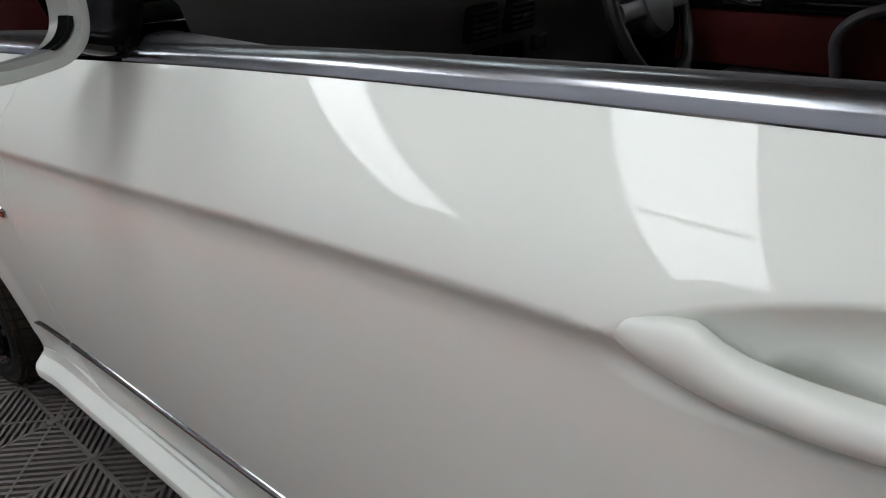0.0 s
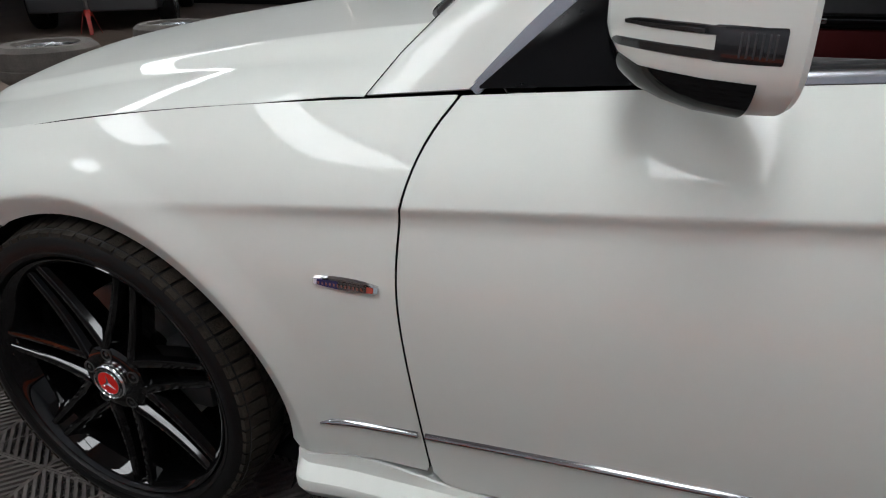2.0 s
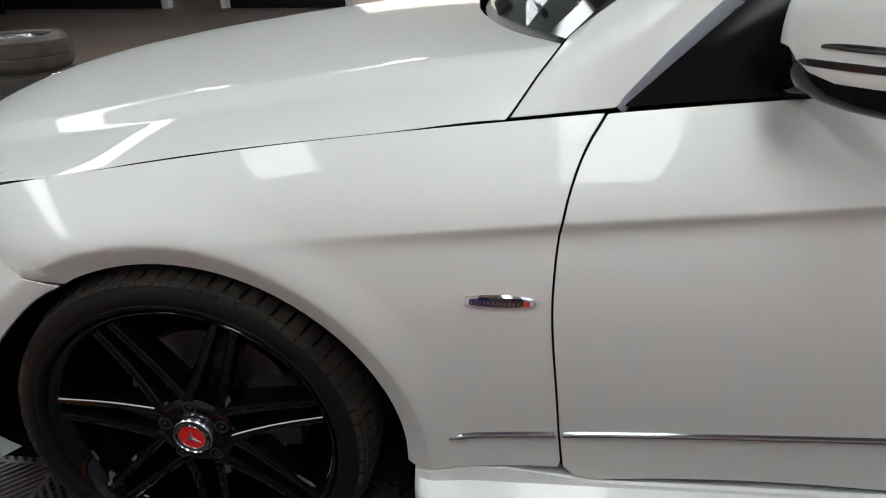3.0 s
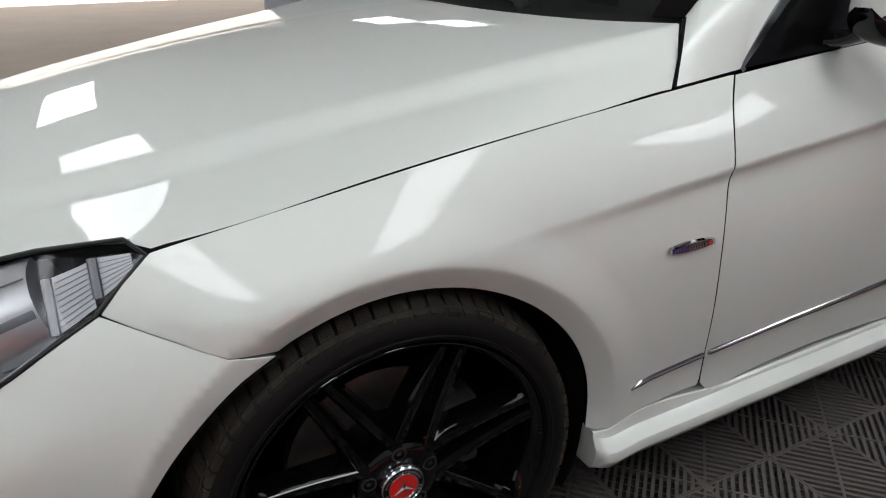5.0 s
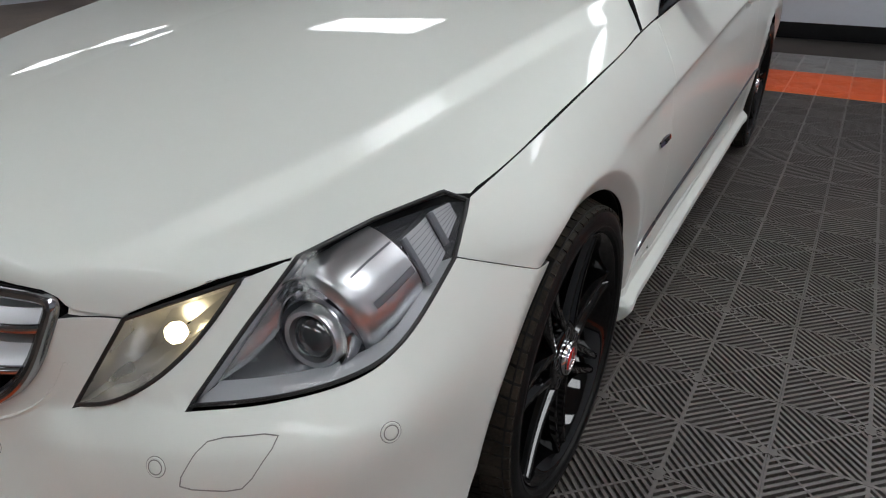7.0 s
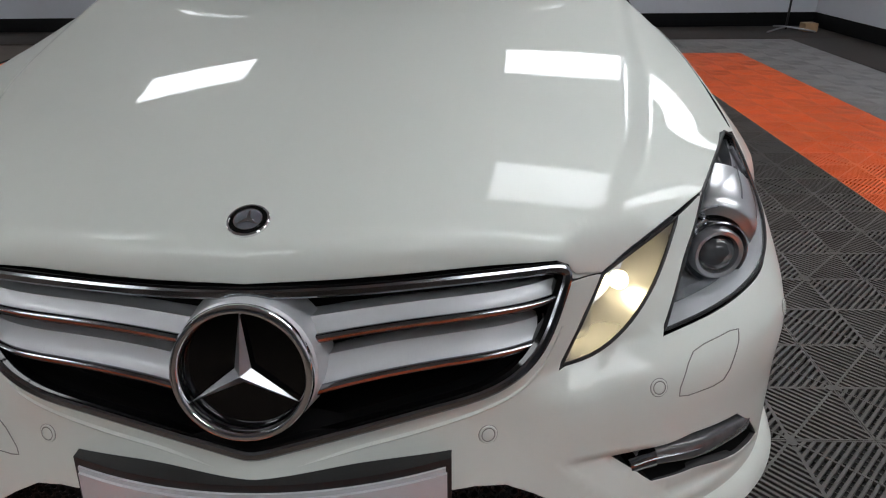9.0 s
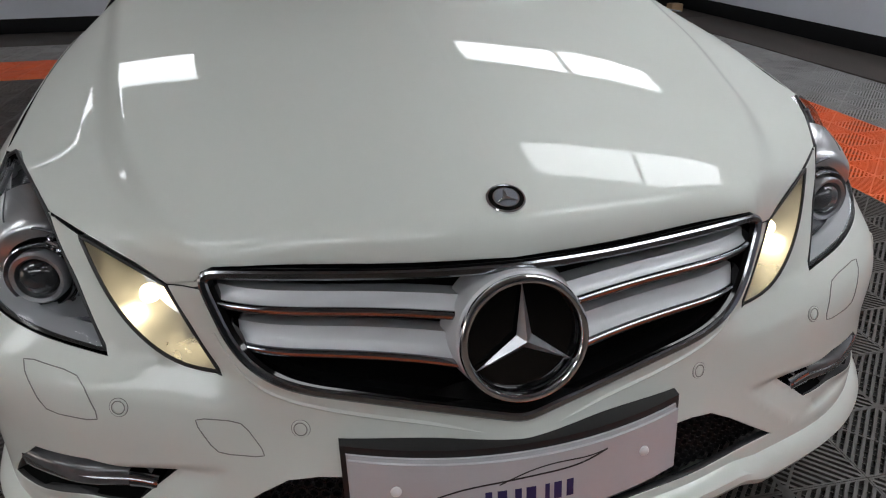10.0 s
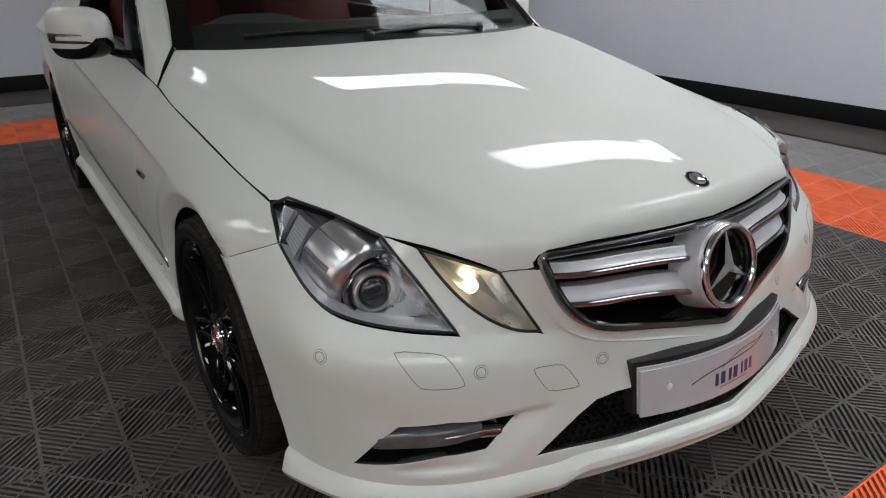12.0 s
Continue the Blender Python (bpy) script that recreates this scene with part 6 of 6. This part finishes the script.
def build_wheel():
    w = new("wheel")
    w.parent = car
    tyre = new("tyre")
    tyre.parent = w
    part("sidewall", bm_of(lathe([(-0.10, 0.240), (-0.112, 0.258), (-0.1175, 0.282), (-0.112, 0.305), (-0.102, 0.314), (0.102, 0.314), (0.110, 0.308), (0.1165, 0.292), (0.1172, 0.284), (0.1155, 0.276), (0.1165, 0.274), (0.113, 0.267), (0.106, 0.264), (0.098, 0.2615)], 96)), RUBBER, tyre)
    bm = bmesh.new()
    # tread: four bands of blocks with cross grooves, shoulders curving in
    for x0, x1, r0, r1, n, skew in ((0.062, 0.112, 0.3255, 0.3105, 72, 0.25), (0.014, 0.056, 0.3260, 0.3255, 72, -0.35), (-0.056, -0.008, 0.3255, 0.3260, 72, 0.35), (-0.112, -0.062, 0.3105, 0.3255, 72, -0.25)):
        for k in range(n):
            a0, a1 = 2 * math.pi * k / n, 2 * math.pi * (k + 0.80) / n
            sk = skew * 2 * math.pi / n
            pts = []
            for r_in in (0.0, 0.010):
                for a, x, r, o in ((a0, x0, r0, 0), (a1, x0, r0, 0), (a1, x1, r1, sk), (a0, x1, r1, sk)):
                    rr = r - r_in
                    pts.append((x, rr * math.cos(a + o), rr * math.sin(a + o)))
            join(bm, (pts, [(0, 1, 2, 3), (0, 4, 5, 1), (1, 5, 6, 2), (2, 6, 7, 3), (3, 7, 4, 0)]))
    part("tread", bm, TREAD, tyre, "dusty tread blocks")
    part("rim", bm_of(lathe([(0.096, 0.2620), (0.106, 0.2620), (0.1085, 0.2595), (0.107, 0.2555), (0.098, 0.2490), (0.092, 0.2440), (0.06, 0.234), (0.02, 0.218), (-0.08, 0.213), (-0.10, 0.226), (-0.104, 0.250)], 96)), WHEEL_BLACK, w, "gloss black rim")
    part("brake_disc", bm_of(lathe([(-0.005, 0.02), (0.006, 0.06), (0.006, 0.160), (-0.018, 0.160), (-0.018, 0.05)], 60)), STEEL, w, "worn steel brake disc")
    b = box((-0.03, 0.085, -0.07), (0.035, 0.175, 0.07), 0.012, 2)
    part("brake_calliper", b, mat("grey cast calliper", (0.10, 0.10, 0.10), 0.5, 0.5, 0.2, 20), w)
    # seven twin spokes, the pairs forking outward
    for k in range(7):
        a0 = math.radians(67.5 + 360 / 7 * k)
        bm = bmesh.new()
        for side in (-1, 1):
            path = []
            for s in np.linspace(0, 1, 10):
                r = 0.060 + s * 0.188
                path.append((0.084 + 0.010 * s - 0.005 * math.sin(math.pi * s), r, side * (0.0295 - 0.0125 * s ** 0.8)))
            g = sweep(np.array(path), [(-0.0125, -0.038), (0.0125, -0.038), (0.0126, -0.006), (0.0078, 0.0040), (0.0062, 0.0058), (0.0, 0.0070), (-0.0062, 0.0058), (-0.0078, 0.0040), (-0.0126, -0.006)], up=(1, 0, 0), scale=np.linspace(1.12, 0.84, 10))
            join(bm, turned(g, a0))
        part("twin_spoke", bm, WHEEL_BLACK, w, sharp=14)
    part("hub", bm_of(lathe([(0.0, 0.082), (0.050, 0.077), (0.0860, 0.070), (0.0915, 0.062), (0.0925, 0.044), (0.0900, 0.038), (0.0890, 0.0)], 60)), WHEEL_BLACK, w)
    for k in range(5):
        a = math.radians(90 + 72 * k)
        c = np.array((0.0895, 0.0545 * math.cos(a), 0.056 * math.sin(a)))
        part("wheel_bolt", bm_of(disc_on(c, (1, 0, 0), [(0.0, 0.013), (0.004, 0.0125), (0.004, 0.010), (-0.006, 0.0095), (-0.006, 0.007), (0.002, 0.006), (0.003, 0.0001)], 14)), BLACK_PLASTIC, w)
    cap = new("hub_cap")
    cap.parent = w
    part("rim_band", bm_of(lathe([(0.0880, 0.0375), (0.1000, 0.0375), (0.1035, 0.0355), (0.1040, 0.0345), (0.1025, 0.0335)], 48)), CHROME, cap, "chrome edge")
    part("band", bm_of(lathe([(0.1026, 0.0336), (0.1036, 0.0255)], 48)), WHEEL_BLACK, cap, "dark band")
    part("inner_edge", bm_of(lathe([(0.1025, 0.0262), (0.1048, 0.0256), (0.1048, 0.0246), (0.1030, 0.0240)], 48)), CHROME, cap)
    part("face", bm_of(lathe([(0.1036, 0.0244), (0.1046, 0.012), (0.1050, 0.0001)], 48)), RED, cap, "red enamel face")
    bm = bmesh.new()
    for k in range(34):
        if k in (8, 9, 25, 26):
            continue
        a = 2 * math.pi * k / 34
        join(bm, turned(([(0.1038, -0.0016, 0.0275), (0.1038, 0.0016, 0.0275), (0.1042, 0.0016, 0.0315), (0.1042, -0.0016, 0.0315)], [(0, 1, 2, 3)]), a))
    part("raised_bars", bm, CHROME, cap, "small bright bars round the band")
    sv, sf = [(0.1085, 0, 0)], []
    for k in range(3):
        a = math.pi / 2 + k * 2 * math.pi / 3
        sv += [(0.1056, 0.0205 * math.cos(a), 0.0205 * math.sin(a)), (0.1056, 0.0036 * math.cos(a + math.pi / 3), 0.0036 * math.sin(a + math.pi / 3))]
    for k in range(6):
        sf.append((0, 1 + k, 1 + (k + 1) % 6))
    part("star", bm_of((np.array(sv), sf)), CHROME, cap, sharp=5)
    return w


first_wheel = build_wheel()
first_wheel.matrix_basis = pose(0.779, 0.0115, 0.3130)
for x, y, a in ((-0.779, 0.0115, 180), (0.775, 2.76, 0), (-0.775, 2.76, 180)):
    copy_thing(first_wheel, pose(x, y, 0.3130, 40 + 17 * y, 0, a) if a == 0 else pose(x, y, 0.3130, -25 + 13 * y, 0, a))


# ---------------------------------------------------------------- the workshop beyond
def loose_tyre(x, y, r, w, lean=0.0, rim=True):
    t = empty("loose_wheel", "old black tyre on a bare wheel lying on another tyre" if rim else "worn black tyre lying flat on the concrete", "tyre", "loose tyres", at=(x, y, -0.016))
    prof = [(0.0, 0.60 * r), (0.0, 0.86 * r), (0.10 * w, 0.96 * r), (0.22 * w, r), (0.40 * w, r), (0.42 * w, 0.985 * r), (0.46 * w, 0.985 * r), (0.48 * w, r), (0.70 * w, r), (0.88 * w, 0.97 * r), (w, 0.86 * r), (w, 0.64 * r), (0.9 * w, 0.60 * r), (0.1 * w, 0.60 * r)]
    v, f = lathe(prof, 48)
    v = np.stack([v[:, 2], v[:, 1], v[:, 0]], 1)
    part("tyre", bm_of((v, f)), mat("grey worn tyre", (0.10, 0.09, 0.08), 0.8, 0.0, 0.3, 8, bump=0.3, bump_scale=150), t)
    if rim:
        v, f = lathe([(0.15 * w, 0.60 * r), (0.90 * w, 0.60 * r), (0.92 * w, 0.57 * r), (0.75 * w, 0.53 * r), (0.45 * w, 0.50 * r)], 40)
        part("rim", bm_of((np.stack([v[:, 2], v[:, 1], v[:, 0]], 1), f)), SATIN, t)
        bm = bmesh.new()
        for k in range(5):
            a = 2 * math.pi * k / 5
            path = np.array([(0, 0.08 * r, 0.80 * w), (0, 0.3 * r, 0.84 * w), (0, 0.57 * r, 0.80 * w)])
            path = np.stack([path[:, 1] * math.cos(a), path[:, 1] * math.sin(a), path[:, 2]], 1)
            join(bm, sweep(path, oval(8, 0.10 * r, 0.06 * w, 3)))
        part("spokes", bm, SATIN, t)
        v, f = lathe([(0.6 * w, 0.14 * r), (0.85 * w, 0.13 * r), (0.86 * w, 0.0001)], 20)
        part("hub", bm_of((np.stack([v[:, 2], v[:, 1], v[:, 0]], 1), f)), SATIN, t)
    return t


for x, y in ((-1.77, -3.09), (-2.97, -3.06)):
    loose_tyre(x, y, 0.325, 0.245, rim=False)
    top = loose_tyre(x + 0.01, y - 0.01, 0.325, 0.24)
    top.location.z += 0.245


def jack_stand(x, y):
    t = empty("jack_stand", "red steel axle stand on the concrete floor", "axle stand", at=(x, y, -0.016))
    paint = mat("worn red stand paint", (0.45, 0.035, 0.025), 0.45, 0.0, 0.15, 20)
    for a in (45, 135, 225, 315):
        c, s = math.cos(radians(a)), math.sin(radians(a))
        part("leg", bm_of(sweep(np.array([(0.13 * c, 0.13 * s, 0.0), (0.05 * c, 0.05 * s, 0.26)]), oval(4, 0.022, 0.006), up=(c, s, 0.3))), paint, t)
    part("collar", bm_of((lambda g: (np.stack([g[0][:, 1], g[0][:, 2], g[0][:, 0]], 1), g[1]))(lathe([(0.22, 0.045), (0.30, 0.040), (0.30, 0.026)], 20))), paint, t)
    part("post", box((-0.018, -0.018, 0.2), (0.018, 0.018, 0.42), 0.004), STEEL, t)
    part("saddle", box((-0.05, -0.03, 0.42), (0.05, 0.03, 0.45), 0.008), STEEL, t)


jack_stand(-3.35, -6.35)
jack_stand(-5.30, -6.50)


def parked_car(x, y, turn):
    c = empty("parked_car", "dark grey car with alloy wheels parked on the workshop concrete", "car", at=(x, y, -0.016))
    c.rotation_euler = (0, 0, radians(turn))
    dark = mat("dark grey car paint", (0.022, 0.023, 0.026), 0.3, 0.0, 0.05, 5, coat=0.8)
    rows = []
    for px, half, low, belt, top in ((-2.20, 0.62, 0.45, 0.75, 0.78), (-2.12, 0.80, 0.28, 0.82, 0.88), (-1.6, 0.88, 0.24, 0.90, 0.98), (-0.95, 0.90, 0.24, 0.95, 1.05), (-0.2, 0.90, 0.24, 0.98, 1.55), (0.9, 0.90, 0.24, 1.0, 1.60), (1.6, 0.90, 0.24, 1.02, 1.55), (2.05, 0.86, 0.28, 1.0, 1.10), (2.18, 0.70, 0.40, 0.85, 0.95)):
        sec = [(-half * 0.9, low), (-half, low + 0.2), (-half, belt - 0.1), (-half * 0.96, belt), (-half * 0.74, top), (half * 0.74, top), (half * 0.96, belt), (half, belt - 0.1), (half, low + 0.2), (half * 0.9, low)]
        rows.append([(px, u, w) for u, w in sec])
    v, f = strip(rows)
    f += [tuple(range(10)), tuple(range(80, 90))[::-1]]
    part("body", bm_of((v, f)), dark, c, sharp=40)
    for px in (-1.42, 1.36):
        for side in (-1, 1):
            w = new("wheel")
            w.parent = c
            w.location = (px, side * 0.82, 0.34)
            g = lathe([(-0.11, 0.22), (-0.115, 0.32), (-0.09, 0.34), (0.09, 0.34), (0.115, 0.32), (0.11, 0.23)], 48)
            spin = lambda q: (np.stack([q[0][:, 1], q[0][:, 0], q[0][:, 2]], 1), q[1])
            part("tyre", bm_of(spin(g)), RUBBER, w)
            part("rim", bm_of(spin(lathe([(side * 0.112, 0.232), (side * 0.09, 0.215), (side * 0.05, 0.20), (side * 0.06, 0.05), (side * 0.08, 0.0001)], 40))), SATIN, w)
            for k in range(5):
                a = 2 * math.pi * k / 5
                path = np.array([(r * math.cos(a), side * 0.095, r * math.sin(a)) for r in (0.03, 0.12, 0.215)])
                part("spoke", bm_of(sweep(path, oval(6, 0.022, 0.012), up=(0, side, 0))), SATIN, w)
    for px0, px1, name in ((-0.75, 0.35, "front_window"), (0.42, 1.45, "rear_window")):
        for side in (-1, 1):
            part(name, bm_of(([(px0, side * 0.868, 1.01), (px1, side * 0.868, 1.03), (px1 - 0.05, side * 0.69, 1.50), (px0 + 0.5 * (px0 < 0), side * 0.69, 1.48)], [(0, 1, 2, 3)])), BLACK_GLOSS, c)
    part("front_bumper", box((-2.26, -0.78, 0.26), (-2.10, 0.78, 0.52), 0.05, 3), dark, c)
    part("rear_bumper", box((2.08, -0.78, 0.30), (2.24, 0.78, 0.56), 0.05, 3), dark, c)


parked_car(-7.22, -7.75, 215)


def step_ladder(x, y, turn):
    t = empty("step_ladder", "pale aluminium step ladder standing on the concrete", "ladder", at=(x, y, -0.016))
    t.rotation_euler = (0, 0, radians(turn))
    alloy = mat("dull ladder aluminium", (0.55, 0.55, 0.56), 0.45, 0.6, 0.1, 12)
    for sx in (-0.21, 0.21):
        part("rail", bm_of(sweep(np.array([(sx, 0.0, 0.0), (sx * 0.80, 0.26, 1.32)]), oval(8, 0.026, 0.012, 4), up=(0, 1, 0))), alloy, t)
        part("rear_rail", bm_of(sweep(np.array([(sx * 0.95, 0.78, 0.0), (sx * 0.76, 0.30, 1.30)]), oval(8, 0.016, 0.010, 4), up=(0, 1, 0))), alloy, t)
    for k in range(5):
        z = 0.25 * (k + 1)
        w, d = 0.21 - 0.042 * z / 1.32, 0.26 * z / 1.32
        part("tread", box((-w, d - 0.02, z - 0.018), (w, d + 0.07, z + 0.010), 0.004), alloy, t)
    part("top_plate", box((-0.18, 0.20, 1.30), (0.18, 0.40, 1.34), 0.008), alloy, t)


step_ladder(-3.01, -6.54, 191)

# daylight beyond the open shutter doorway
tagged(part("backdrop_daylight", box((-15.95, -9.0, -0.1), (-15.90, 6.8, 3.4)), glow("daylight outside", (1.0, 0.88, 0.78), 2.2)), "bright daylight outside the open shutter door", "backdrop", kind="structure")

# slim stand and small box by the far wall
SATIN_STEEL = mat("satin steel tube", (0.38, 0.38, 0.40), 0.45, 0.8, 0.05, 20)
stand = empty("floor_stand", "slim black pole stand on steel feet by the wall", "stand", at=(3.95, 6.25, -0.003))
part("pole", bm_of(sweep(np.array([(0, 0, 0.02), (0, 0, 0.8), (0.02, 0, 1.5)]), oval(10, 0.012, 0.012), up=(0, 1, 0))), BLACK_PLASTIC, stand)
for a in (90, 210, 330):
    c, s = math.cos(radians(a)), math.sin(radians(a))
    part("foot", bm_of(sweep(np.array([(0, 0, 0.05), (0.14 * c, 0.14 * s, 0.035), (0.30 * c, 0.30 * s, 0.012)]), oval(8, 0.012, 0.010))), SATIN_STEEL, stand)
tagged(part("wooden_block", box((4.13, 6.18, -0.003), (4.27, 6.32, 0.085), 0.004), mat("pale pine", (0.45, 0.29, 0.16), 0.6, 0, 0.1, 12)), "small pale wooden block on the floor", "wooden block")


# ---------------------------------------------------------------- floor tiles
lay_tiles()
